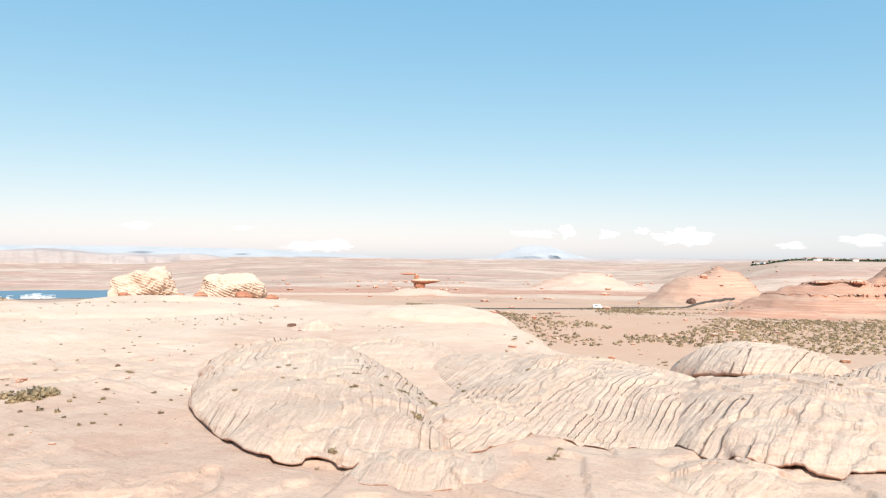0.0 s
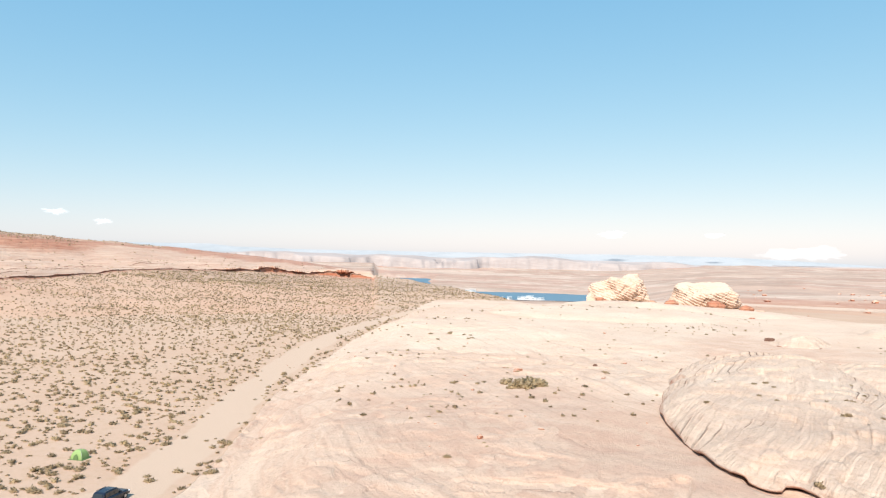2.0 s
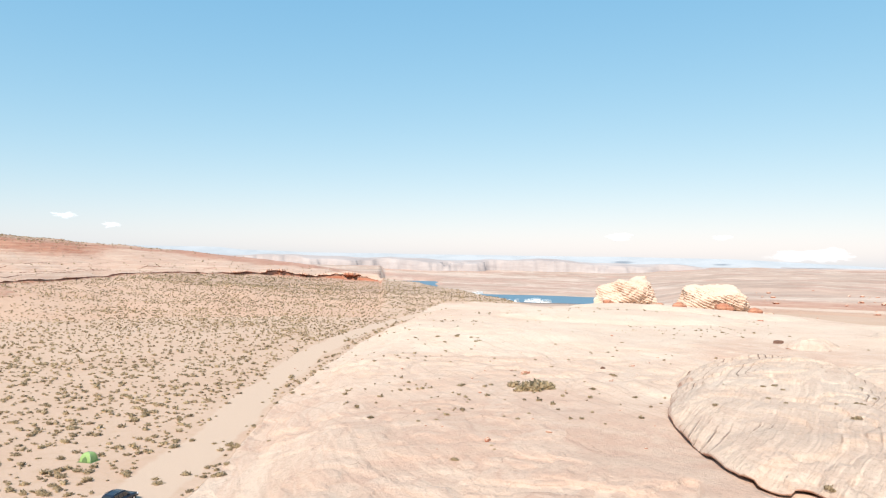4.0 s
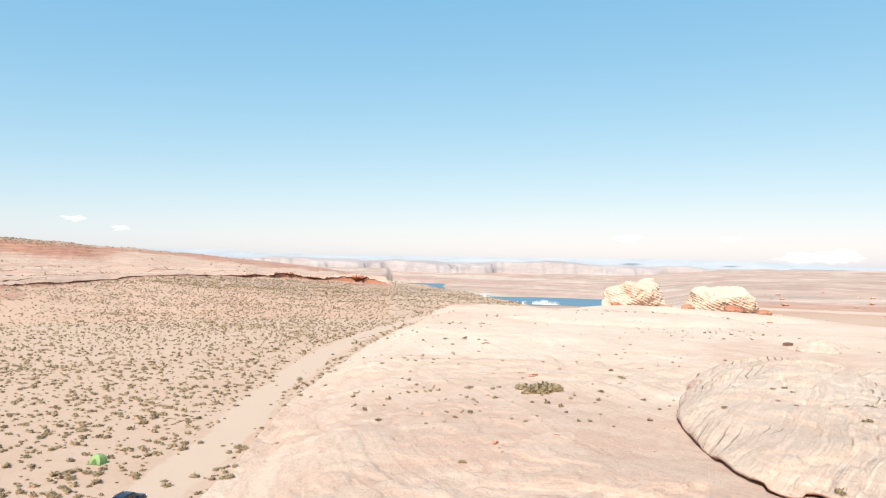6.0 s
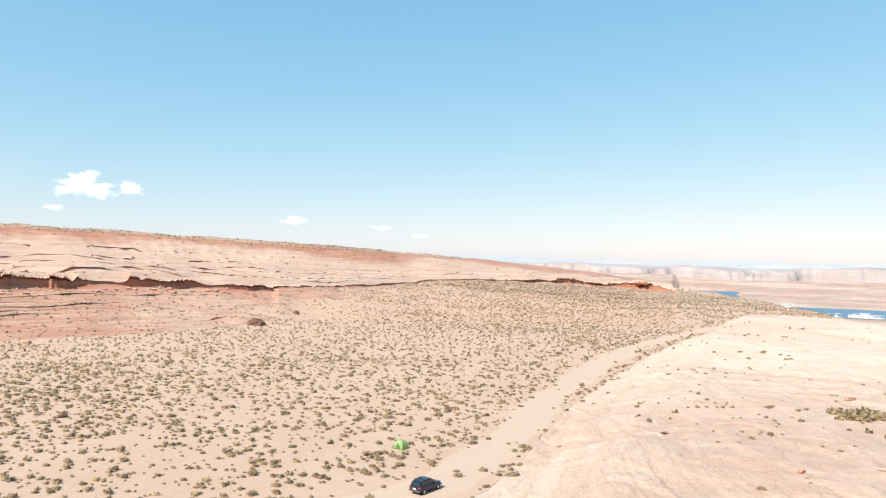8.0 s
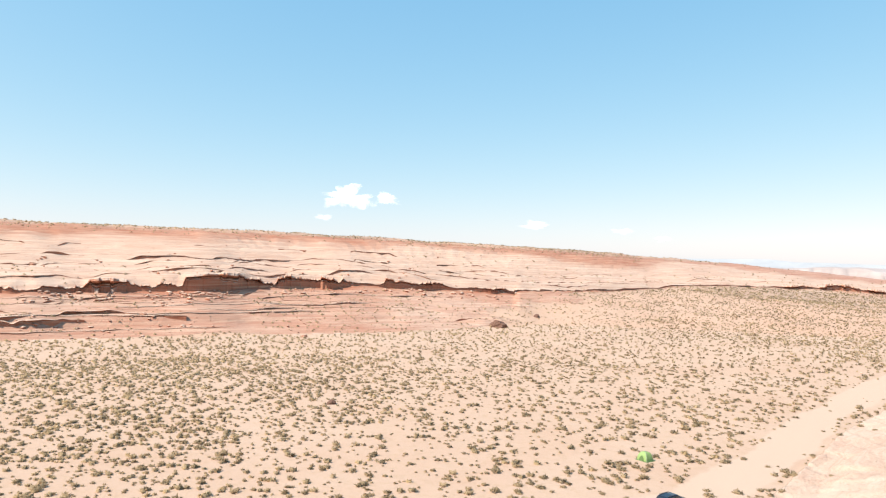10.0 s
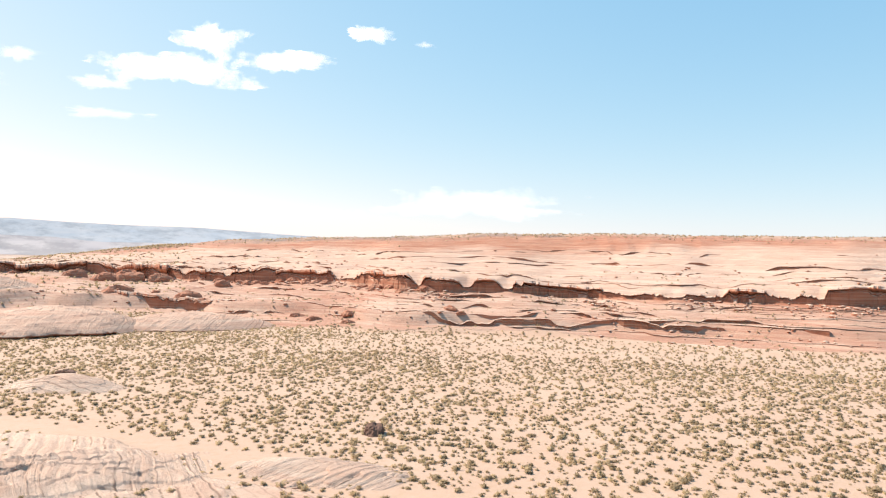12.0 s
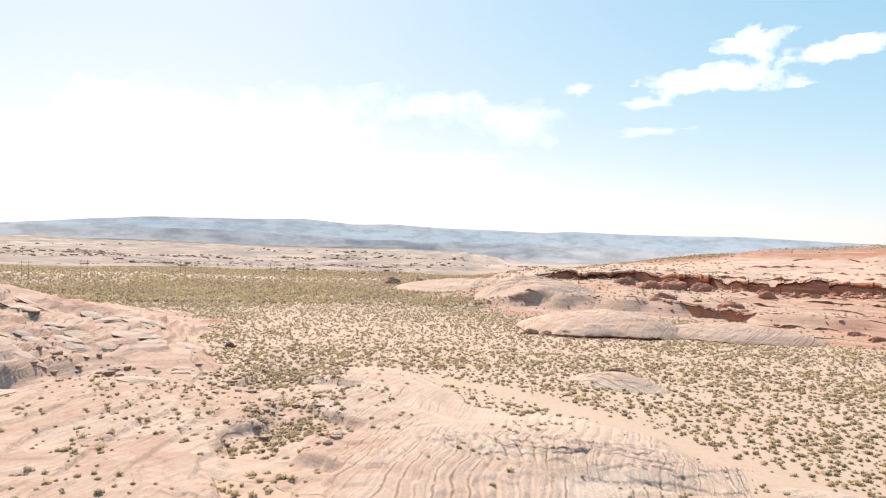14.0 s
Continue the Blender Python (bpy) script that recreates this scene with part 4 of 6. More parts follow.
def dome(az, r, half_out, half_wide, turn, tall, rim, side, ribs, seed, label, mat=None, na=400, nr=100, loaf=1.8):
    """A ribbed sandstone dome. rim: part of its height that is a steep, undercut edge on the side that faces bearing `side`.
    ribs: spacing, depth and slant of the weathered cross-beds. Lengths in plan units."""
    th = np.linspace(0, 2 * math.pi, na, endpoint=False)
    ps = np.concatenate([np.linspace(0, 1, nr) ** 0.85, [1.01, 1.0, 0.965, 0.90, 0.88]])
    drop = np.concatenate([np.zeros(nr), [0.12, 0.32, 0.42, 0.55, 1.6]])
    T, Pm = np.meshgrid(th, ps)
    Dm = np.repeat(drop[:, None], na, 1)
    out = 1 + 0.26 * fbm(1.5 * np.cos(T) + seed * 9, 1.5 * np.sin(T), 1.0, 4, 0.42)
    u, v = half_out * Pm * out * np.cos(T), half_wide * Pm * out * np.sin(T)
    a = radians(az + turn)
    c = spot(az, r)
    x, y = c.x - u * math.sin(a) - v * math.cos(a), c.y + u * math.cos(a) - v * math.sin(a)
    ox, oy = x - c.x, y - c.y
    sa = radians(side)
    facing = (-ox * math.sin(sa) + oy * math.cos(sa)) / (np.hypot(ox, oy) + 1e-3)
    steep = rim * smooth(0.35, 0.85, facing + 1.1 * fbm(x + seed * 3, y, 14, 3))
    q = np.clip(Pm, 0, 1)
    body = steep + (1 - steep) * (1 - q ** loaf) ** (1.15 if loaf < 2 else 0.85)
    body = body * (1 + 0.22 * fbm(x + seed * 60, y, 15, 4)) 
    g = height(x, y)[0]
    g0 = g.mean()
    spacing, depth, slant = ribs
    ph = (v + slant * u + 0.5 * tall * body + 4.5 * fbm(x + seed * 7, y, 24, 3) + 0.5 * fbm(x, y + seed * 5, 5, 3)) / spacing
    own = np.modf(np.sin(np.floor(ph) * 12.99) * 437.5)[0]
    rib = (np.abs(np.sin(math.pi * ph)) ** 0.5 - 1) * (0.35 + 0.9 * np.abs(own))
    fade = smooth(-0.15, 0.2, fbm(x + 5, y + seed * 40, 12, 4))
    flank = smooth(0.15, 0.75, q)
    led = fbm(x + seed * 13, y, 12, 4) * 2.6
    step = 0.45 * smooth(0.46, 0.52, led - np.floor(led)) + 0.35 * fbm(x, y + seed, 3.5, 3)
    z = g - 0.12 + tall * body + (0.8 * depth * rib * (0.15 + 0.85 * fade) * (0.3 + 0.7 * flank) + 0.4 * step) * np.maximum(steep / max(rim, 0.01), np.clip(1.2 * (1 - q), 0, 1) ** 0.5)
    edge_z = z[nr - 1]
    z = np.where(Dm > 0, edge_z[None, :] + (g - 0.4 - edge_z[None, :]) * Dm, z)
    n, k = T.shape
    co = np.stack([x, y, z], -1).reshape(-1, 3) * PLAN
    base = co[0].copy()
    co = co - base
    ribk = np.clip((0.1 + 0.9 * fade) * (0.45 + 0.55 * flank) * (0.4 + 2.2 * depth), 0, 1) * (Dm < 0.1)
    made = []
    for name, a0, a1 in (("slickrock_dome", 0, nr), ("undercut_edge", nr - 1, n)):
        m = a1 - a0
        faces = [(i * k + j, i * k + (j + 1) % k, (i + 1) * k + (j + 1) % k, (i + 1) * k + j) for i in range(m - 1) for j in range(k)]
        me = bpy.data.meshes.new(name)
        me.from_pydata(co[a0 * k:a1 * k].tolist(), [], faces)
        me.polygons.foreach_set("use_smooth", [True] * len(faces))
        for nm, val in (("phase", ph + 0.5), ("ribs", ribk)):
            me.attributes.new(nm, "FLOAT", "POINT").data.foreach_set("value", val[a0:a1].astype(np.float32).ravel())
        me.materials.append(mat or M_DOME)
        made.append(new(name, me))
    made[1].parent = made[0]
    tagged(made[1], "dark red undercut edge")
    made[0].location = base
    DOMES.append(made[0])
    return tagged(made[0], label, "rock", "slickrock domes")


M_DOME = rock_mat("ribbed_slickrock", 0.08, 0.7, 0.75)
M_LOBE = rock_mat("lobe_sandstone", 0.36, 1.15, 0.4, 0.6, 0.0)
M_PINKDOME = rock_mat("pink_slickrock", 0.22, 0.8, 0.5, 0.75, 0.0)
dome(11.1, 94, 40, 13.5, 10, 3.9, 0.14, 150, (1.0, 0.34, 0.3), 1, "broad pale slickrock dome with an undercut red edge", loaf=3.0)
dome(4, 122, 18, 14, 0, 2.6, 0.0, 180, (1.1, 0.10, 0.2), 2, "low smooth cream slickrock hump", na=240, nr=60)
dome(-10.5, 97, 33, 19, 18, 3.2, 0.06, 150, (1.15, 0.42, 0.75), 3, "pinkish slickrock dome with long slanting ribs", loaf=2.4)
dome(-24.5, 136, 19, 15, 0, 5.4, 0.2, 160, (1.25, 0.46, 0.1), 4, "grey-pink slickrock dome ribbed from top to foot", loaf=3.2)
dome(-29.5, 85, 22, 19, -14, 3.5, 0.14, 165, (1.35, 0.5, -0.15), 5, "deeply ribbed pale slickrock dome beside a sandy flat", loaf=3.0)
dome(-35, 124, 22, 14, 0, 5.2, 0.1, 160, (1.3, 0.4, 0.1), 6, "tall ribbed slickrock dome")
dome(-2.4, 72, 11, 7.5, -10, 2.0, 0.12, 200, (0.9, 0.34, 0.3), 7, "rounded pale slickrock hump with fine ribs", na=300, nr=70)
dome(1.2, 56, 6, 6.5, 0, 1.3, 0.08, 180, (0.9, 0.26, 0.2), 8, "small ribbed slickrock hump", na=240, nr=50)
dome(-22.5, 58, 5, 5, 0, 1.2, 0.1, 180, (1.0, 0.22, 0.2), 9, "small pale slickrock hump in sand", na=200, nr=46)
dome(10, 167, 9, 6.2, 0, 2.3, 0.06, 170, (1.2, 0.08, 0.1), 10, "flat white slickrock disc on the bench", na=200, nr=50)
dome(158.2, 116, 9, 5.5, 60, 2.0, 0.0, 330, (1.0, 0.2, 0.3), 11, "pink slickrock hump among the brush", M_PINKDOME, na=240, nr=60)
dome(140, 66, 5, 9, -25, 0.9, 0.1, 330, (1.0, 0.34, 0.4), 12, "low ribbed slab beside the dirt track", M_PINKDOME, na=260, nr=60)
dome(160, 68, 10, 17, 10, 0.55, 0.0, 330, (1.1, 0.36, 0.1), 13, "low pale slickrock swell cut by upright cracks", M_PINKDOME, na=360, nr=80)

dome(159.5, 206, 24, 25, 10, 5.6, 0.14, 335, (1.6, 0.3, 0.2), 14, "pale rounded lobe of the ridge with red hollows", M_LOBE, na=320, nr=70, loaf=2.0)
dome(150, 205, 14, 22, -10, 3.6, 0.12, 325, (1.6, 0.3, 0.2), 15, "low pale lobe at the foot of the ridge", M_LOBE, na=300, nr=60, loaf=2.0)
dome(165, 300, 36, 26, 0, 5.0, 0.0, 340, (1.8, 0.3, 0.2), 16, "stepped pink lobe at the end of the ridge", M_LOBE, na=300, nr=60, loaf=2.0)
dome(172.2, 405, 46, 30, 0, 5.0, 0.04, 350, (2.0, 0.3, 0.2), 17, "long low pink spit of rock in the brush", M_LOBE, na=300, nr=60, loaf=2.0)


# ---- buttes and rocks ----
def on_ground(az, r, sink=0.0):
    p = at(az, r)
    p.z = ground_z(p.x, p.y) - sink
    return p


def lob(k, *ls):
    return [(tuple(v * k for v in c), tuple(v * k for v in q)) for c, q in ls]


pL, pR = on_ground(23.2, 300, 0.6), on_ground(16.8, 302, 0.6)


lobed_rock("butte", lob(PLAN, ((0, 0, 4.0), (13, 9, 6.0)), ((-9, 0, 3), (6, 7, 4.6)), ((6, 0, 5.8), (6.5, 6, 6.4)), ((9, 0, 4), (5, 6, 5))), M_BUTTE, pL, 23.2,
           "pale cream sandstone butte with a blunt summit", "rock", 2.3, 1.5, 6, 1, "twin buttes", 0.36, 16)
lobed_rock("butte", lob(PLAN, ((0, 0, 5.0), (14, 9, 6.8)), ((0, 0, 6.4), (8, 7, 5.6)), ((-8, 0, 4.5), (7, 7, 5.4)), ((9, 0, 3.5), (6, 6, 4.8))), M_BUTTE, pR, 16.8,
           "pale sandstone butte undercut by red shale", "rock", 2.3, 1.5, 6, 4, "twin buttes", 0.36, 16)
for a, r, w, d in ((19.2, 286, 3.4, 0.6), (16.0, 289, 4.5, 0.2), (13.8, 292, 3.2, 0.1), (24.6, 288, 2.6, 0.3), (20.6, 287, 2.2, 0.2)):
    lobed_rock("shale_block", [((0, 0, w * 0.3), (w, w * 0.8, w * 0.6)), ((w * 0.7, 0, w * 0.2), (w * 0.7, w * 0.6, w * 0.4))], M_REDROCK, on_ground(a, r, d), a + 20,
               "dark red shale block under the butte", "rock", 0.6, 0.8, 4, int(a * 3), "shale blocks")
ph = on_ground(1.9, 505, 1.0)
lobed_rock("hat_rock", [((0, 0, 4), (6, 5, 6)), ((2, 0, 8), (11, 7, 2.8)), ((-3, 0, 12), (2.6, 2.6, 4)), ((12, 0, 8.5), (9, 6, 2.0))], M_HAT, ph, 2, "dark red balanced rock with a pale overhanging slab", "rock", 0.8, 1.6, 6, 7)
lobed_rock("hat_slab", [((0, 0, 0), (8, 4, 1.4)), ((-5, 0, 0.2), (5, 3, 1.0))], M_REDROCK, ph + Vector((-11, 0, 15.5)), 2, "thin dark slab jutting from the balanced rock", "rock", 0.4, 0.8, 4, 8)
for a, r, w, lab in ((76.2, 226, 4.2, "dark brown boulder fallen below the ridge"), (73.2, 250, 1.8, "small dark boulder in the brush"), (89.7, 99.5, 1.0, "dark stone on a sandy rise"), (135.4, 80, 2.2, "dark red rock block in the brush"),
                     (158.3, 119, 2.2, "dark weathered knob on a pink hump"), (189.4, 150, 1.7, "dark standing knob of layered rock"), (176.6, 440, 8.0, "red rock tor at the end of the ledges"), (174.4, 440, 7.0, "pale rock tor at the end of the ledges"),
                     (-19.6, 385, 4.0, "dark boulder at the foot of a red mound"),
                     (-4.4, 262, 2.6, "small dark rock beside the road"), (12.2, 172, 1.5, "dark broken rock beside a pale disc"), (31, 112, 1.4, "thin red slab on the bench"), (-29.6, 118, 2.6, "dark cleft rock on the dome"),
                     (34, 66, 0.5, "small red stone on the bench"), (24.9, 118, 0.6, "dark rock by a bush"), (104, 200, 1.5, "fallen block below the ledge"), (92, 186, 1.2, "fallen block below the ledge"), (121, 208, 1.3, "fallen block below the ledge")):
    flat = 0.35 if "slab" in lab or "pink hump" in lab else 0.75
    lobed_rock("boulder", [((0, 0, w * 0.3), (w, w * 0.8, w * flat)), ((w * 0.6, 0, w * 0.2), (w * 0.7, w * 0.6, w * flat * 0.8)), ((-w * 0.5, 0.2 * w, w * 0.1), (w * 0.6, w * 0.6, w * flat * 0.7))], M_DARKROCK if "dark" in lab else M_LEDGE,
               on_ground(a, r, -1.9 if "pink hump" in lab else 0.15 * w), a * 3, lab, "boulder", 0.2 * w, 0.3 * w + 0.2, 4, int(a * 7 + r) % 97, "fallen boulders", 0.3, 11)
M_SLAB = rock_mat("layered_brown_sandstone", 0.22, 0.9)
rs = np.random.RandomState(77)
for i in range(110):
    # stacked slabs that crop out of the layered southern hill, thickest near its top
    a, d = rs.uniform(187.5, 207), rs.uniform(100, 160)
    if fbm(d * 1.0 + 3 * a, a * 3.0, 14, 3) < 0.0 or (a < 191 and d > 118):
        continue
    w = rs.uniform(1.8, 5.5) * (1.45 if d > 88 else 0.8)
    th = w * rs.uniform(0.07, 0.13)
    ob = lobed_rock("rock_slab", [((0, 0, 0), (w, w * 0.62, th)), ((w * 0.5, 0.1 * w, th * 0.3), (w * 0.7, w * 0.5, th * 0.8)), ((-w * 0.6, -0.1 * w, -th * 0.2), (w * 0.6, w * 0.5, th * 0.8))], M_SLAB,
                    (0, 0, 0), 0, "layered brown sandstone slab cropping out of the hill", "rock", 0.05 * w, 0.05 * w, 3, i, "hill slabs", 0.5, 12)
    p = on_ground(a, d, 0.12 * th)
    dzx, dzy = (ground_z(p.x + 3, p.y) - ground_z(p.x - 3, p.y)) / 6, (ground_z(p.x, p.y + 3) - ground_z(p.x, p.y - 3)) / 6
    lean = Vector((0, 0, 1)).rotation_difference(Vector((-0.85 * dzx, -0.85 * dzy, 1)).normalized()).to_matrix().to_4x4()
    ob.matrix_world = Matrix.Translation(p) @ lean @ pose(0, 0, 0, 0, rs.uniform(0, 5), a + rs.uniform(-22, 8))
for i in range(46):
    # red blocks along the rim at the southern end of the ridge and round its foot
    a = rs.uniform(128, 166)
    low = i % 4 == 0
    d = low_ledge(a) + rs.uniform(-14, 6) if low else rim_radius(a) + rim_wiggle(np.array([a]))[0] + rs.uniform(-7, 3)
    w = rs.uniform(1.8, 4.6) * (0.8 if low else 1.0) * (2.1 if a > 150 and i % 3 == 1 else 1.0)
    lobed_rock("red_block", [((0, 0, w * 0.2), (w, w * 0.7, w * 0.5)), ((w * 0.8, 0, w * 0.1), (w * 0.8, w * 0.6, w * 0.42)), ((-w * 0.7, 0.2 * w, 0), (w * 0.7, w * 0.6, w * 0.4))], M_REDROCK,
               on_ground(a, float(d), 0.1 * w), a + rs.uniform(-25, 25), "rounded red sandstone block on the end of the ridge", "rock", 0.24 * w, 0.35 * w, 3, 100 + i, "red ridge blocks", 0.35, 8)
# the first four are added blocks that imitate dark red hollows in the lobe
for a, d, w, lab in ((165.4, 186, 2.6, "red knob in a hollow of the pale lobe"), (163.9, 185, 2.2, "dark red block standing in for a hollow of the pale lobe"), (162.4, 184, 2.8, "red block standing in for a hollow of the pale lobe"), (160.9, 184, 2.0, "red block standing in for a hollow of the pale lobe"),
                     (158.0, 338, 5.5, "square red tower on the end of the ridge"), (155.9, 332, 7.5, "long red cliff block on the ridge"), (154.0, 330, 7.5, "long red cliff block on the ridge"), (152.2, 328, 6.0, "long red cliff block on the ridge"),
                     (147.6, 296, 4.2, "red pillar standing before the ridge"), (163.4, 352, 4.6, "broken red block on the end of the ridge")):
    lobed_rock("cliff_block", [((0, 0, w * 0.3), (w, w * 0.6, w * 0.62)), ((w * 0.7, 0, w * 0.25), (w * 0.8, w * 0.55, w * 0.55)), ((-w * 0.7, 0.1 * w, w * 0.2), (w * 0.8, w * 0.55, w * 0.5))], M_REDROCK,
               on_ground(a, d, 0.1 * w), a + 4, lab, "rock", 0.14 * w, 0.22 * w, 4, int(a * 11) % 89, "red ridge blocks", 0.5, 10)
# ---- desert scrub ----
def shrub_shape(n, seed, spread=1.0):
    """Loose leaf blades in a low mound, one unit across: points and triangles."""
    rs = np.random.RandomState(seed)
    d = rs.normal(size=(n, 3))
    d[:, 2] = np.abs(d[:, 2]) * 0.8
    d /= np.linalg.norm(d, axis=1)[:, None]
    lump = 0.75 + 0.35 * np.sin(3 * np.arctan2(d[:, 1], d[:, 0]) + seed) * rs.rand(n)
    c = d * (rs.rand(n, 1) ** 0.45) * lump[:, None] * np.array([0.5, 0.5, 0.42]) * spread
    ax = d + 0.9 * rs.normal(size=(n, 3))
    ax[:, 2] = np.abs(ax[:, 2]) + 0.3
    ax /= np.linalg.norm(ax, axis=1)[:, None]
    sd = np.cross(ax, rs.normal(size=(n, 3)))
    sd /= np.linalg.norm(sd, axis=1)[:, None]
    k = 1.9 / math.sqrt(n)
    h, w = k * (0.7 + 0.6 * rs.rand(n, 1)), k * (0.35 + 0.3 * rs.rand(n, 1))
    pts = np.stack([c - sd * w, c + sd * w, c + ax * h], 1).reshape(-1, 3)
    pts[:, 2] = np.maximum(pts[:, 2], -0.03)
    out = c / np.array([0.5, 0.5, 0.42]) + 0.25 * rs.normal(size=(n, 3)) + np.array([0, 0, 0.45])
    out /= np.linalg.norm(out, axis=1)[:, None]
    tri3 = pts.reshape(n, 3, 3)
    back = (np.cross(tri3[:, 1] - tri3[:, 0], tri3[:, 2] - tri3[:, 0]) * out).sum(1) < 0
    tri3[back] = tri3[back][:, [1, 0, 2]]
    return tri3.reshape(-1, 3), np.arange(3 * n).reshape(-1, 3), np.repeat(out, 3, 0)


def foliage_mat(name, k=1.0):
    n = Nodes(name, 0.85)
    isl = n.add("ShaderNodeNewGeometry").outputs["Random Per Island"]
    t = n.attr("tone").outputs["Fac"]
    c = n.mix(n.ramp(t, (0.0, 0.0), (0.7, 0.35), (1.0, 1.0)), (0.47, 0.39, 0.275), (0.56, 0.47, 0.29))
    c = n.mix(isl, c, n.mix(t, (0.30, 0.24, 0.165), (0.58, 0.49, 0.37)))
    c = n.mix(1.0, c, (k, k * 0.92, k * 0.82), "MULTIPLY")
    n.color(c)
    through_leaf = n.add("ShaderNodeBsdfTranslucent")
    n.link(c, through_leaf.inputs["Color"])
    both = n.add("ShaderNodeMixShader")
    both.inputs[0].default_value = 0.5
    n.nt.links.new(n.bsdf.outputs[0], both.inputs[1])
    n.nt.links.new(through_leaf.outputs[0], both.inputs[2])
    n.nt.links.new(both.outputs[0], n.nt.nodes["Material Output"].inputs["Surface"])
    return n.mat


M_SCRUB = foliage_mat("desert_scrub", 1.03)
M_DARKSCRUB = foliage_mat("dark_scrub", 1.0)


def scrub(name, xs, ys, sizes, blades, label, seed, material=None):
    """Many low bushes in one mesh; xs, ys, sizes in metres."""
    rs = np.random.RandomState(seed)
    shapes = [shrub_shape(blades, seed * 10 + i) for i in range(6)]
    zs = ground_zs(xs, ys)
    P, T, N = [], [], []
    for i in range(6):
        sel = np.arange(len(xs)) % 6 == i
        a = rs.rand(sel.sum()) * 2 * math.pi
        s = sizes[sel]
        p = shapes[i][0]
        X = (p[None, :, 0] * np.cos(a)[:, None] - p[None, :, 1] * np.sin(a)[:, None]) * s[:, None] + xs[sel][:, None]
        Y = (p[None, :, 0] * np.sin(a)[:, None] + p[None, :, 1] * np.cos(a)[:, None]) * s[:, None] + ys[sel][:, None]
        Z = p[None, :, 2] * s[:, None] + zs[sel][:, None]
        P.append(np.stack([X, Y, Z], -1).reshape(-1, 3))
        o = shapes[i][2]
        N.append(np.stack([o[None, :, 0] * np.cos(a)[:, None] - o[None, :, 1] * np.sin(a)[:, None], o[None, :, 0] * np.sin(a)[:, None] + o[None, :, 1] * np.cos(a)[:, None], np.repeat(o[None, :, 2], len(a), 0)], -1).reshape(-1, 3))
        tone = np.clip(rs.rand(sel.sum()) ** 1.6 + 0.6 * np.maximum(0, fbm(xs[sel], ys[sel], 40, 3)), 0, 1)
        T.append(np.repeat(tone, len(p)))
    co = np.concatenate(P)
    nf = len(co) // 3
    me = bpy.data.meshes.new(name)
    me.vertices.add(len(co))
    me.vertices.foreach_set("co", co.ravel())
    me.loops.add(len(co))
    me.loops.foreach_set("vertex_index", np.arange(len(co)))
    me.polygons.add(nf)
    me.polygons.foreach_set("loop_start", np.arange(nf) * 3)
    at_ = me.attributes.new("tone", "FLOAT", "POINT")
    at_.data.foreach_set("value", np.concatenate(T))
    me.update(calc_edges=True)
    me.polygons.foreach_set("use_smooth", np.ones(nf, bool))
    me.normals_split_custom_set_from_vertices(np.concatenate(N).tolist())
    me.materials.append(material or M_SCRUB)
    return tagged(new(name, me), label, "scrub", kind="stuff")


def sow(n, a0, a1, r0, r1, seed, fade=0.01):
    """Random places over a sector of the plan, even over its area, kept where scrub grows; fade: degrees over which they set in."""
    rs = np.random.RandomState(seed)
    az = a0 + (a1 - a0) * rs.rand(n)
    r = (r0 ** 2 + (r1 ** 2 - r0 ** 2) * rs.rand(n)) ** 0.5
    x, y = -r * np.sin(np.radians(az)), r * np.cos(np.radians(az))
    _, rock, _, track, dens = height(x, y)
    keep = rs.rand(n) < dens * smooth(a0, a0 + fade, az)
    return x[keep] * PLAN, y[keep] * PLAN, rs


x, y, rs = sow(27000, 40, 206, 52, 150, 3)
scrub("near_scrub", x, y, 0.4 + 0.95 * rs.rand(len(x)) ** 2.5, 26, "olive-grey desert scrub scattered over orange sand", 1)
x, y, rs = sow(15000, 74, 206, 52, 150, 13, 50)
scrub("low_scrub", x, y, 0.45 + 0.7 * rs.rand(len(x)) ** 2, 22, "low dry scrub and tufts over orange sand", 7)
x, y, rs = sow(34000, 32, 206, 150, 270, 4)
scrub("middle_scrub", x, y, 0.5 + 0.75 * rs.rand(len(x)) ** 2, 14, "olive-grey scrub on the desert plain", 2)
x, y, rs = sow(18000, 112, 206, 120, 270, 41, 40)
scrub("plain_scrub", x, y, 0.55 + 0.8 * rs.rand(len(x)) ** 2, 16, "dense olive-tan scrub over the southern plain", 12)
x, y, rs = sow(24000, 32, 84, 270, 520, 5)
scrub("north_scrub", x, y, 0.5 + 0.55 * rs.rand(len(x)), 8, "grey-green scrub on the apron of the ridge", 3)
x, y, rs = sow(52000, 150, 206, 270, 640, 6)
scrub("far_scrub", x, y, 1.0 + 1.3 * rs.rand(len(x)), 8, "dense olive scrub far out on the plain", 4)
x, y, rs = sow(22000, 46, 154, 360, 640, 8)
scrub("crest_scrub", x, y, 0.7 + 0.9 * rs.rand(len(x)), 7, "sparse scrub along the crest of the ridge", 6)
x, y, rs = sow(16000, -36, 3, 118, 360, 7)
scrub("east_scrub", x, y, 0.6 + 1.2 * rs.rand(len(x)) ** 2, 14, "dry scrub on red sand beyond the domes", 5)


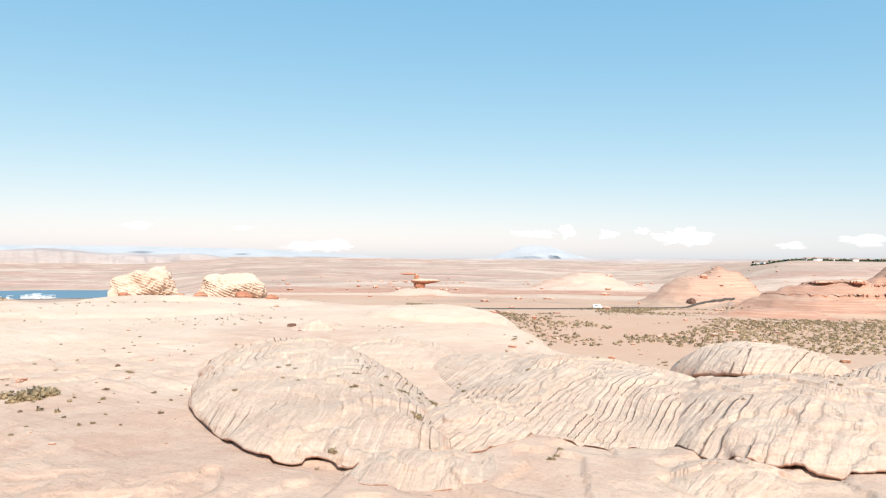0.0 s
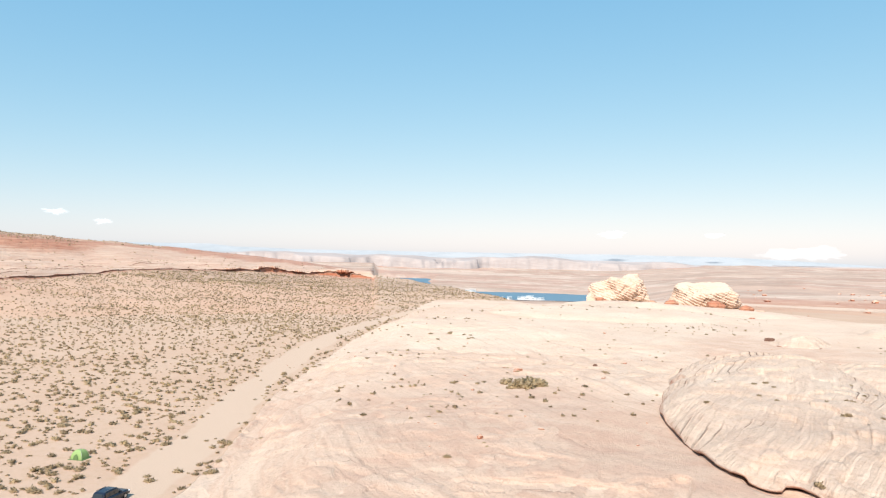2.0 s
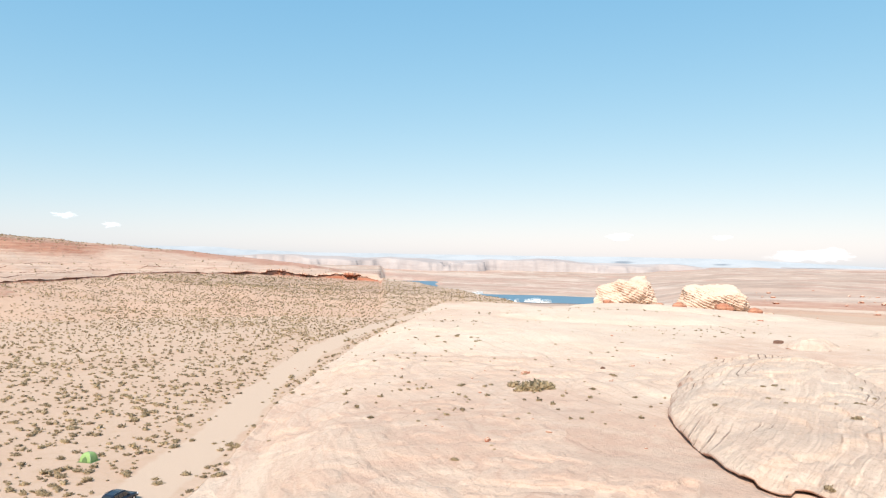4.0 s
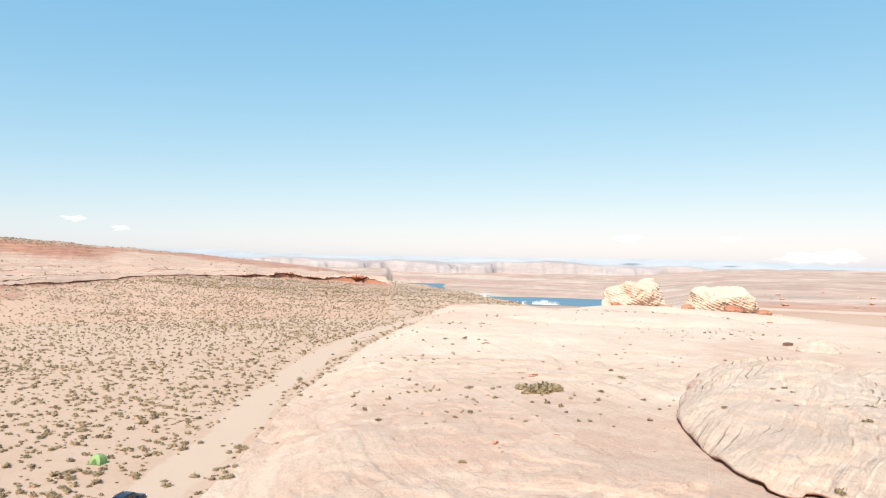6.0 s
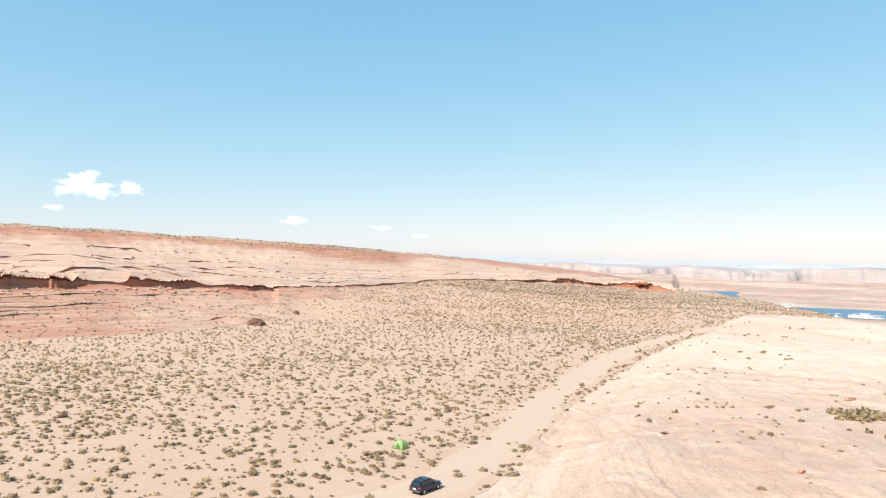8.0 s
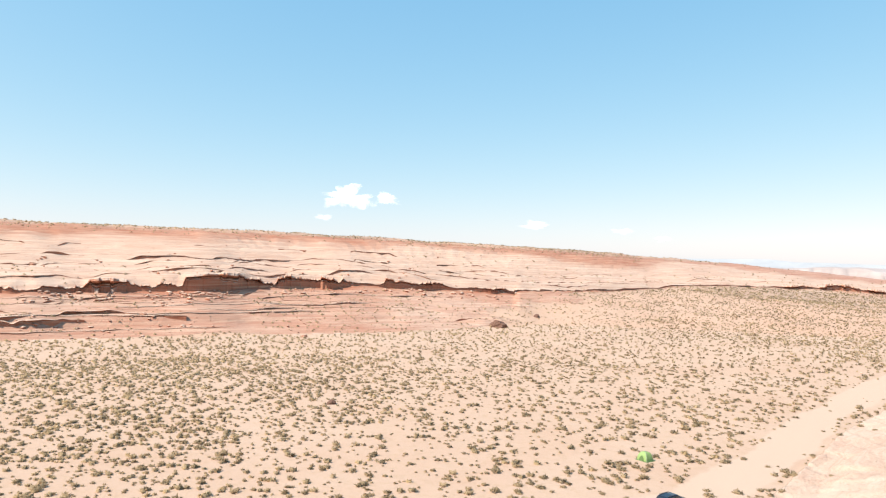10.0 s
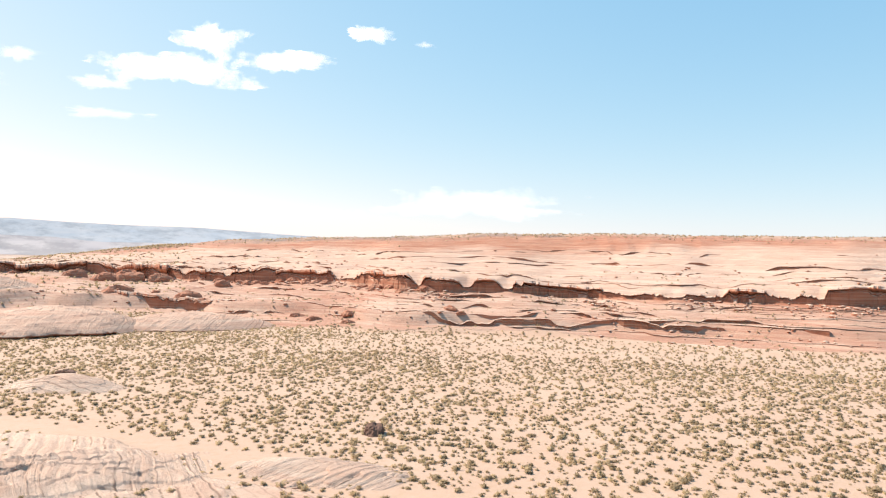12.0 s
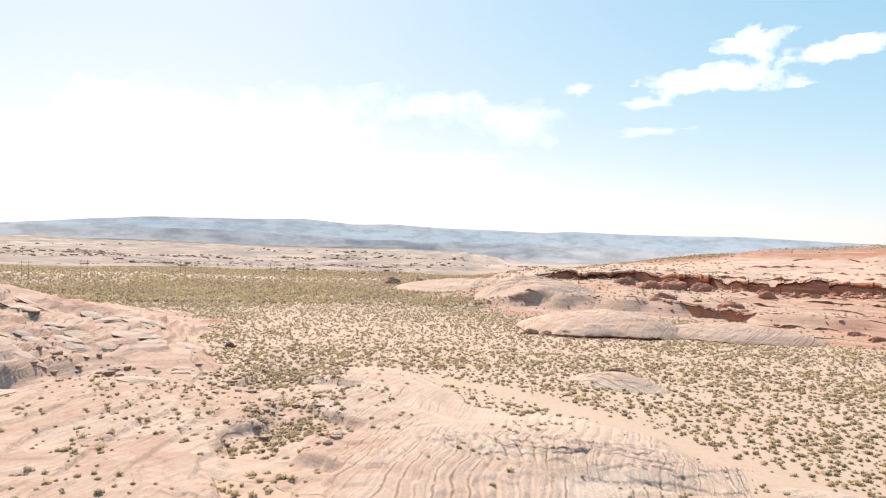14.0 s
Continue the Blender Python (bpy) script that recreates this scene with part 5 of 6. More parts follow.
def dot(n, a0, a1, r0, r1, seed, size, least):
    """Bushes rooted in cracks of bare rock: places in loose clumps over a sector of the plan."""
    rs = np.random.RandomState(seed)
    az = a0 + (a1 - a0) * rs.rand(n)
    r = (r0 ** 2 + (r1 ** 2 - r0 ** 2) * rs.rand(n)) ** 0.5
    x, y = -r * np.sin(np.radians(az)), r * np.cos(np.radians(az))
    keep = fbm(x + 71, y, 16, 4) > least + 0.5 * (rs.rand(n) - 0.5)
    return x[keep] * PLAN, y[keep] * PLAN, size * (0.55 + 0.9 * rs.rand(n)[keep] ** 2)


x, y, k = dot(1500, 176, 206, 52, 125, 31, 0.85, 0.2)
scrub("hill_scrub", x, y, k, 40, "dark olive bushes rooted in cracks of the layered hill", 9, M_DARKSCRUB)
x, y, k = dot(1300, 180, 188, 50, 140, 37, 0.95, -0.05)
scrub("gully_scrub", x, y, k, 36, "olive and brown bushes crowding a sandy gully", 14, M_DARKSCRUB)
x, y, k = dot(500, 126, 177, 48, 84, 32, 0.75, 0.27)
scrub("crack_scrub", x, y, k, 34, "small dry bushes rooted in cracks of pink slickrock", 10, M_DARKSCRUB)
x, y, k = dot(1100, 12, 46, 75, 250, 33, 0.8, 0.16)
scrub("bench_scrub", x, y, k, 24, "small dry tufts dotted over the pale bench", 11, M_DARKSCRUB)


# ---- rubble ----
def rubble(name, xs, ys, sizes, material, label, seed):
    """Small angular stones in one mesh."""
    rs = np.random.RandomState(seed)
    bm = bmesh.new()
    bmesh.ops.create_icosphere(bm, subdivisions=1, radius=0.5)
    bm.verts.ensure_lookup_table()
    base = np.array([v.co[:] for v in bm.verts])
    tri = np.array([[v.index for v in f.verts] for f in bm.faces])
    bm.free()
    zs = ground_zs(xs, ys)
    n = len(xs)
    a = rs.rand(n) * 2 * math.pi
    P = base[None] * (1 + 0.5 * (rs.rand(n, len(base), 1) - 0.5)) * (sizes[:, None] * (0.5 + 0.9 * rs.rand(n, 3)) * np.array([1.2, 0.9, 0.6]))[:, None, :]
    X = P[..., 0] * np.cos(a)[:, None] - P[..., 1] * np.sin(a)[:, None] + xs[:, None]
    Y = P[..., 0] * np.sin(a)[:, None] + P[..., 1] * np.cos(a)[:, None] + ys[:, None]
    co = np.stack([X, Y, P[..., 2] + zs[:, None] + 0.1 * sizes[:, None]], -1).reshape(-1, 3)
    faces = (tri[None] + (np.arange(n) * len(base))[:, None, None]).reshape(-1, 3)
    me = bpy.data.meshes.new(name)
    me.from_pydata(co.tolist(), [], faces.tolist())
    me.materials.append(material)
    return tagged(new(name, me), label, "rubble", kind="stuff")


def strew(n, a0, a1, r_of, spread_r, seed):
    """Random places along a bearing range, about a distance r_of(az) (plan units)."""
    rs = np.random.RandomState(seed)
    az = a0 + (a1 - a0) * rs.rand(n)
    keep = fbm(az, az * 0 + seed, 3, 3) + 0.25 > rs.rand(n) * 0.6
    az = az[keep]
    r = r_of(az) + spread_r * rs.normal(size=len(az))
    return -r * np.sin(np.radians(az)) * PLAN, r * np.cos(np.radians(az)) * PLAN, rs


x, y, rs = strew(2600, 76, 165, lambda a: rim_radius(a) + rim_wiggle(a) - 5, 4.5, 1)
rubble("cliff_rubble", x, y, 0.5 + 2.2 * rs.rand(len(x)) ** 3, M_LEDGE, "broken red and pale blocks below the cliff", 1)
x, y, rs = strew(900, 90, 166, lambda a: low_ledge(a) - 4, 4, 2)
rubble("ledge_rubble", x, y, 0.4 + 1.6 * rs.rand(len(x)) ** 3, M_LEDGE, "broken blocks below the lower ledge", 2)
x, y, rs = strew(1500, 80, 160, lambda a: rim_radius(a) + 45, 30, 3)
rubble("bench_rubble", x, y, 0.4 + 1.8 * rs.rand(len(x)) ** 4, M_REDROCK, "scattered dark stones on the bench", 3)
x, y, rs = strew(700, -30, 50, lambda a: 120 + 0 * a, 42, 5)
rubble("bench_stones", x, y, 0.2 + 0.8 * rs.rand(len(x)) ** 4, M_SLAB, "small loose stones on pale slickrock", 5)

rs = np.random.RandomState(12)
r = 52 + 85 * rs.rand(520) ** 1.2
az = 184.3 + 4.2 * (rs.rand(520) - 0.5) * 2
keep = fbm(-r * np.sin(np.radians(az)), r * np.cos(np.radians(az)), 10, 3) > 0.02
x, y = -r[keep] * np.sin(np.radians(az[keep])) * PLAN, r[keep] * np.cos(np.radians(az[keep])) * PLAN
rubble("gully_rubble", x, y, 0.35 + 1.5 * rs.rand(len(x)) ** 3, M_SLAB, "broken brown slabs in the bushy gully", 21)
x, y, rs = strew(260, 187, 206, lambda a: track_lerp(a, (187, 104), (193.7, 112), (197.7, 122), (206, 110)), 7, 22)
rubble("scarp_rubble", x, y, 0.4 + 1.9 * rs.rand(len(x)) ** 3, M_SLAB, "broken brown blocks at the foot of the layered hill", 22)

rs = np.random.RandomState(9)
az = np.concatenate([c0 + 1.6 * rs.normal(size=26) for c0 in (172, 178, 181, 184, 188, 194, 199, 167)])
r = np.concatenate([c0 * (1 + 0.07 * rs.normal(size=26)) for c0 in (900, 760, 1150, 640, 980, 720, 1250, 1300)])
x, y = -r * np.sin(np.radians(az)) * PLAN, r * np.cos(np.radians(az)) * PLAN
rubble("far_outcrops", x, y, 3 + 10 * rs.rand(len(x)) ** 2.5, M_LEDGE, "low dark red outcrops far out on the southern plain", 8)
rs = np.random.RandomState(29)
az, r = 164 + 43 * rs.rand(5000), 520 * np.exp(1.15 * rs.rand(5000))
keep = fbm(-0.5 * r * np.sin(np.radians(az)), r * np.cos(np.radians(az)), 90, 4) > 0.2
az, r = az[keep], r[keep]
x, y = -r * np.sin(np.radians(az)) * PLAN, r * np.cos(np.radians(az)) * PLAN
rubble("plain_outcrops", x, y, (1.5 + 6 * rs.rand(len(x)) ** 2.5) * (r / 700), M_LEDGE, "low broken red-brown outcrops in lines across the far plain", 29)
x, y, rs = strew(700, -34, 24, lambda a: 720 + 0 * a, 190, 16)
rubble("north_outcrops", x, y, 1.5 + 7 * rs.rand(len(x)) ** 3, M_LEDGE, "low reddish outcrops far out on the northern plain", 16)
x, y, rs = strew(420, -36, -18, lambda a: 395 + 0 * a, 38, 17)
rubble("mound_rubble", x, y, 0.6 + 3 * rs.rand(len(x)) ** 3, M_SLAB, "dark red slabs broken over the sandstone mounds", 17)
x, y, rs = strew(260, -34, -4, lambda a: 200 + 0 * a, 55, 15)
rubble("east_outcrops", x, y, 0.5 + 3.2 * rs.rand(len(x)) ** 4, M_LEDGE, "small red outcrops among the brush beyond the domes", 15)

# ---- bushes that stand out one by one ----
def shrub_mesh(name, blades, seed, tone):
    pts, tri, out = shrub_shape(blades, seed)
    me = bpy.data.meshes.new(name)
    me.from_pydata(pts.tolist(), [], tri.tolist())
    me.attributes.new("tone", "FLOAT", "POINT").data.foreach_set("value", np.full(len(pts), tone, np.float32))
    me.polygons.foreach_set("use_smooth", np.ones(len(tri), bool))
    me.normals_split_custom_set_from_vertices(out.tolist())
    me.materials.append(M_SCRUB)
    return me


SHRUBS = [shrub_mesh("shrub", 170, 200 + i, (0.15, 0.3, 0.5, 0.2, 0.9, 0.7)[i]) for i in range(6)]


def shrub(az, r, size, kind, label):
    ob = new("shrub", SHRUBS[kind])
    p = on_ground(az, r, 0.05)
    for d in DOMES:
        if (d.location.xy - p.xy).length > 1.5 * max(d.dimensions.xy):
            continue
        hit, q, _, _ = d.ray_cast(Vector((p.x, p.y, 60)) - d.location, (0, 0, -1))
        if hit:
            p.z = max(p.z, q.z + d.location.z - 0.05)
    ob.matrix_world = Matrix.Translation(p) @ pose(0, 0, 0, 0, 0, (az * 37 + r * 11) % 360) @ Matrix.Diagonal((size, size * 0.85, size * 0.8, 1))
    return tagged(ob, label, "shrub", "desert shrubs")


bpy.context.view_layer.update()
rs = np.random.RandomState(21)
for az, r, size, n, wide, kind, lab in (
        (30.4, 97, 3.6, 26, 1.7, 4, "yellow-green bush thicket on bare sandstone"), (36.5, 100, 1.5, 2, 1, 1, "grey shrub on bare sandstone"), (23.6, 110, 1.5, 2, 1, 0, "dark shrub on bare sandstone"),
        (36.3, 60, 1.2, 2, 0.6, 2, "dry shrub on bare sandstone"), (32.9, 63, 1.0, 2, 0.8, 4, "yellow shrub on bare sandstone"), (35.6, 149, 1.6, 9, 7, 1, "grey shrub in a sandy hollow"),
        (64.1, 71, 1.7, 9, 3.4, 1, "grey-green shrub in a row by the tent"), (68.2, 68, 1.5, 5, 2.4, 1, "grey-green shrub beside the track"), (72, 67, 1.5, 4, 2, 0, "grey-green shrub beside the track"),
        (56.8, 69, 1.6, 7, 2.6, 2, "dry shrub on the track's edge"), (53.6, 77, 1.5, 6, 2.6, 2, "dry shrub on the track's edge"), (50.3, 108, 1.5, 6, 4, 1, "grey shrub on the track's edge"),
        (48.2, 128, 1.5, 5, 4, 1, "grey shrub on the track's edge"), (58.6, 80, 1.5, 4, 2, 1, "grey-green shrub beside the track"), (74.9, 62, 1.5, 5, 2.4, 1, "grey-green shrub beside the track"), (81.5, 64, 1.5, 4, 2, 0, "grey shrub beside the track"),
        (166.3, 88, 1.7, 5, 2.2, 0, "dark brown thicket beside the track"), (159.5, 111, 1.6, 6, 3.0, 1, "grey shrub beside a pink hump"), (152, 108, 1.5, 6, 3.5, 1, "grey shrub beside a pink hump"),
        (143.5, 57, 1.5, 5, 1.8, 2, "dry shrub in a rock crack"), (131, 63, 1.6, 6, 2.6, 0, "dark shrub beside red rock"), (-25, 109, 1.6, 7, 4.0, 4, "yellow-green shrub at the foot of a dome"), (-23.2, 111, 1.4, 4, 2.0, 5, "yellow-green shrub at the foot of a dome"),
        (11.5, 85, 0.9, 10, 9, 1, "small grey shrub on a slickrock dome"), (-8, 95, 1.0, 7, 10, 1, "small grey shrub on a slickrock dome"), (-28, 90, 1.0, 6, 9, 0, "small grey shrub on a slickrock dome"),
        (6.2, 88, 1.1, 14, 8, 1, "grey shrub in a sandy hollow between domes"), (2.6, 80, 1.1, 12, 6, 0, "grey shrub in a sandy hollow between domes"), (3.0, 66, 1.5, 3, 1, 4, "green shrub between domes"), (8.8, 57, 1.5, 3, 1.2, 2, "dry shrub between domes"),
        (-9, 60, 1.3, 3, 1.2, 1, "grey shrub on a sandy flat"), (-24, 76, 1.2, 4, 2.5, 2, "dry shrub at a dome's foot"), (5, 165, 1.4, 8, 8, 0, "dark shrub on red sand"), (-6, 150, 1.5, 6, 5, 1, "grey shrub on red sand"),
        (28, 125, 0.9, 16, 14, 1, "small grey shrub on the bench"), (40, 130, 1.0, 16, 14, 0, "small grey shrub on the bench"), (20, 190, 1.1, 14, 22, 1, "small grey shrub on the bench"), (-12, 118, 1.0, 10, 9, 1, "small grey shrub between domes"), (33, 80, 0.8, 8, 9, 2, "small dry shrub on the bench"),
        (178, 74, 1.3, 10, 5, 4, "yellow-green shrub in a gully"), (180, 92, 1.4, 12, 7, 0, "dark shrub in a gully"), (182, 115, 1.5, 12, 9, 0, "dark shrub in a gully"), (185, 78, 1.1, 12, 8, 0, "dark shrub on layered rock"), (190, 70, 1.2, 12, 8, 0, "dark shrub on layered rock"),
        (194, 75, 1.3, 10, 8, 1, "dry shrub on layered rock"), (186, 60, 1.4, 6, 2, 4, "yellow-green shrub in a rock crack"), (190, 100, 1.5, 10, 9, 0, "dark shrub on the layered hill"), (173, 62, 1.0, 6, 5, 2, "dry shrub on bare rock"), (-17, 140, 1.5, 8, 8, 1, "dry shrub on red sand")):
    for i in range(n):
        dx, dy = rs.normal(size=2) * wide
        c = spot(az, r)
        x1, y1 = c.x + dx / PLAN, c.y + dy / PLAN
        shrub(math.degrees(math.atan2(-x1, y1)), math.hypot(x1, y1), size * (0.6 + 0.7 * rs.rand()), kind if rs.rand() < 0.7 else (kind + 1) % 6, lab)

# ---- tent ----
M_TENT = plain_mat("lime_nylon", (0.24, 0.35, 0.13), 0.55, 0, 0.08)
M_TENT2 = plain_mat("dark_nylon", (0.10, 0.16, 0.06), 0.7)
M_POLE = plain_mat("grey_pole", (0.35, 0.35, 0.36), 0.4, 0.8)


def tent():
    top = thing("tent", Matrix.Translation(on_ground(64.5, 76.5)) @ pose(0, 0, 0, 0, 0, 25) @ Matrix.Diagonal((0.78, 0.78, 0.86, 1)), "lime green dome tent pitched on orange sand", "tent")
    bm = bmesh.new()
    n, rings = 24, 9
    grid = []
    for i in range(rings + 1):
        f = i / rings
        row = []
        for j in range(n):
            a = 2 * math.pi * j / n
            sq = 1 / max(abs(math.cos(a)), abs(math.sin(a))) ** 0.75
            rad = 1.25 * sq * math.cos(f * math.pi / 2) ** 0.75
            pinch = 1 - 0.08 * math.cos(2 * a) ** 2 * math.sin(f * math.pi)
            row.append(bm.verts.new((rad * pinch * math.cos(a), rad * pinch * math.sin(a) * 0.85, 0.04 + 1.5 * math.sin(f * math.pi / 2))))
        grid.append(row)
    for i in range(rings):
        for j in range(n):
            bm.faces.new((grid[i][j], grid[i][(j + 1) % n], grid[i + 1][(j + 1) % n], grid[i + 1][j]))
    part("canopy", bm, M_TENT, top)
    for k in (45, 135):
        cu = bmesh.new()
        prev = None
        for i in range(25):
            t = math.pi * i / 24
            c = Vector((1.75 * math.cos(t) * math.cos(radians(k)), 1.49 * math.cos(t) * math.sin(radians(k)), 0.02 + 1.56 * math.sin(t) ** 0.8))
            ring = [cu.verts.new(c + Vector((0.02 * math.cos(q), 0.02 * math.sin(q), 0.02 * math.cos(q)))) for q in (0, 2.1, 4.2)]
            if prev:
                for m in range(3):
                    cu.faces.new((prev[m], prev[(m + 1) % 3], ring[(m + 1) % 3], ring[m]))
            prev = ring
        part("pole", cu, M_POLE, top)
    bm = bmesh.new()
    d = [bm.verts.new(v) for v in ((-0.55, -1.17, 0.05), (0.55, -1.17, 0.05), (0.42, -1.06, 0.6), (0.0, -0.92, 0.95), (-0.42, -1.06, 0.6))]
    bm.faces.new(d)
    r = bmesh.ops.extrude_face_region(bm, geom=bm.faces[:])
    bmesh.ops.translate(bm, vec=(0, 0.05, 0), verts=[v for v in r["geom"] if isinstance(v, bmesh.types.BMVert)])
    part("door_flap", bm, M_TENT2, top, "dark mesh door flap")
    bm = bmesh.new()
    box(bm, -1.5, 1.5, -1.25, 1.25, 0.0, 0.05)
    part("groundsheet", bm, M_TENT2, top)


tent()

# ---- vehicles ----
M_NAVY = plain_mat("navy_car_paint", (0.012, 0.016, 0.03), 0.25, 0.0, 0.1)
M_NAVY.node_tree.nodes["Principled BSDF"].inputs["Specular IOR Level"].default_value = 0.6
M_CARGLASS = plain_mat("dark_car_glass", (0.02, 0.024, 0.028), 0.08)
M_CARGLASS.node_tree.nodes["Principled BSDF"].inputs["Specular IOR Level"].default_value = 0.7
M_TYRE = plain_mat("tyre_rubber", (0.02, 0.02, 0.02), 0.85)
M_RIM = plain_mat("alloy_rim", (0.5, 0.5, 0.52), 0.35, 0.8)
M_LAMP = plain_mat("lamp_lens", (0.45, 0.06, 0.05), 0.3)
M_HEAD = plain_mat("headlamp_lens", (0.75, 0.77, 0.8), 0.15)
M_CHROME = plain_mat("grey_plastic_trim", (0.10, 0.10, 0.105), 0.5)
M_WHITE = plain_mat("white_paint", (0.78, 0.78, 0.77), 0.5)


def loft(bm, sections):
    """Skin over closed sections of equal length."""
    rows = [[bm.verts.new(p) for p in sec] for sec in sections]
    n = len(rows[0])
    for a, b in zip(rows, rows[1:]):
        for j in range(n):
            bm.faces.new((a[j], a[(j + 1) % n], b[(j + 1) % n], b[j]))
    bm.faces.new(rows[0][::-1])
    bm.faces.new(rows[-1])
    bmesh.ops.recalc_face_normals(bm, faces=bm.faces[:])


def wheel(parent, x, y, z, rad, width):
    bm = bmesh.new()
    prof = [(rad * 0.62, -0.5), (rad * 0.93, -0.5), (rad, -0.34), (rad, 0.34), (rad * 0.93, 0.5), (rad * 0.62, 0.5)]
    rows = [[bm.verts.new((q * math.cos(t), w * width, q * math.sin(t))) for q, w in prof] for t in [2 * math.pi * i / 24 for i in range(24)]]
    for i in range(24):
        for j in range(5):
            bm.faces.new((rows[i][j], rows[(i + 1) % 24][j], rows[(i + 1) % 24][j + 1], rows[i][j + 1]))
    tyre = part("wheel", bm, M_TYRE, parent, shade=True)
    tyre.location = (x, y, z)
    bm = bmesh.new()
    bmesh.ops.create_cone(bm, cap_ends=True, segments=20, radius1=rad * 0.63, radius2=rad * 0.58, depth=width * 0.8)
    bmesh.ops.rotate(bm, matrix=Matrix.Rotation(math.pi / 2, 3, "X"), verts=bm.verts)
    part("rim", bm, M_RIM, tyre, "silver alloy rim")


def suv():
    p = on_ground(62.4, 62.2)
    top = thing("suv", Matrix.Translation(p) @ pose(0, 0, 0, 0, 0, 90 + 24), "dark navy suv parked on the sandy track", "car")
    # x forward, sections along the length
    bm = bmesh.new()

    def sec(x, w, z0, z1, r=0.12):
        return [(x, -w + r, z0), (x, w - r, z0), (x, w, z0 + r), (x, w * 1.0, z1 - r * 1.5), (x, w - r, z1), (x, -w + r, z1), (x, -w, z1 - r * 1.5), (x, -w, z0 + r)]
    loft(bm, [sec(-2.30, 0.78, 0.45, 0.95), sec(-2.22, 0.88, 0.36, 1.05), sec(-1.6, 0.93, 0.30, 1.08), sec(0.0, 0.94, 0.28, 1.05), sec(0.9, 0.94, 0.28, 1.03), sec(1.6, 0.92, 0.32, 0.98), sec(2.15, 0.84, 0.38, 0.88), sec(2.30, 0.70, 0.48, 0.78)])
    body = part("body", bm, M_NAVY, top, shade=False)
    bm = bmesh.new()
    loft(bm, [sec(-2.20, 0.80, 1.00, 1.12), sec(-2.02, 0.76, 1.0, 1.52, 0.1), sec(-1.75, 0.72, 1.0, 1.66, 0.1), sec(-0.6, 0.70, 1.0, 1.72, 0.1), sec(0.15, 0.70, 1.0, 1.66, 0.1), sec(0.95, 0.78, 1.0, 1.1)])
    part("cabin", bm, M_NAVY, top)
    for sgn in (-1, 1):
        for x0, x1, u0, u1 in ((-1.85, -1.15, -1.72, -1.15), (-1.08, -0.38, -1.08, -0.42), (-0.30, 0.62, -0.36, 0.06)):
            bm = bmesh.new()
            vs = [bm.verts.new(v) for v in ((x0, sgn * 0.83, 1.08), (x1, sgn * 0.83, 1.08), (u1, sgn * 0.735, 1.58), (u0, sgn * 0.735, 1.58))]
            bm.faces.new(vs)
            e = bmesh.ops.extrude_face_region(bm, geom=bm.faces[:])
            bmesh.ops.translate(bm, vec=(0, -sgn * 0.09, 0), verts=[v for v in e["geom"] if isinstance(v, bmesh.types.BMVert)])
            bmesh.ops.recalc_face_normals(bm, faces=bm.faces[:])
            part("side_window", bm, M_CARGLASS, top)
    for nm, pts in (("rear_window", ((-2.24, -0.62, 1.12), (-2.24, 0.62, 1.12), (-2.06, 0.56, 1.54), (-2.06, -0.56, 1.54))), ("windscreen", ((0.98, -0.68, 1.10), (0.98, 0.68, 1.10), (0.24, 0.6, 1.66), (0.24, -0.6, 1.66)))):
        bm = bmesh.new()
        bm.faces.new([bm.verts.new(v) for v in pts])
        e = bmesh.ops.extrude_face_region(bm, geom=bm.faces[:])
        bmesh.ops.translate(bm, vec=(0.06 if nm == "rear_window" else -0.06, 0, 0.0), verts=[v for v in e["geom"] if isinstance(v, bmesh.types.BMVert)])
        bmesh.ops.recalc_face_normals(bm, faces=bm.faces[:])
        part(nm, bm, M_CARGLASS, top)
    for sgn in (-1, 1):
        for x in (-1.42, 1.38):
            wheel(top, x, sgn * 0.84, 0.36, 0.36, 0.24)
        for nm, x0, x1, z0, z1, m in (("tail_light", -2.30, -2.10, 0.82, 1.02, M_LAMP), ("headlight", 2.02, 2.24, 0.68, 0.82, M_HEAD)):
            bm = bmesh.new()
            box(bm, x0, x1, sgn * 0.62, sgn * 0.88, z0, z1)
            bmesh.ops.recalc_face_normals(bm, faces=bm.faces[:])
            part(nm, bm, m, top)
        bm = bmesh.new()
        box(bm, 0.55, 0.72, sgn * 0.92, sgn * 1.08, 1.02, 1.16)
        bmesh.ops.recalc_face_normals(bm, faces=bm.faces[:])
        part("wing_mirror", bm, M_NAVY, top)
        bm = bmesh.new()
        box(bm, -1.7, 0.0, sgn * 0.6, sgn * 0.64, 1.71, 1.76)
        bmesh.ops.recalc_face_normals(bm, faces=bm.faces[:])
        part("roof_rail", bm, M_CHROME, top)
    for nm, x0, x1, w, z0, z1, m in (("rear_bumper", -2.38, -2.2, 0.85, 0.42, 0.62, M_CHROME), ("front_bumper", 2.15, 2.36, 0.78, 0.40, 0.58, M_CHROME), ("number_plate", -2.335, -2.30, 0.26, 0.70, 0.83, M_WHITE)):
        bm = bmesh.new()
        box(bm, x0, x1, -w, w, z0, z1)
        part(nm, bm, m, top)


suv()


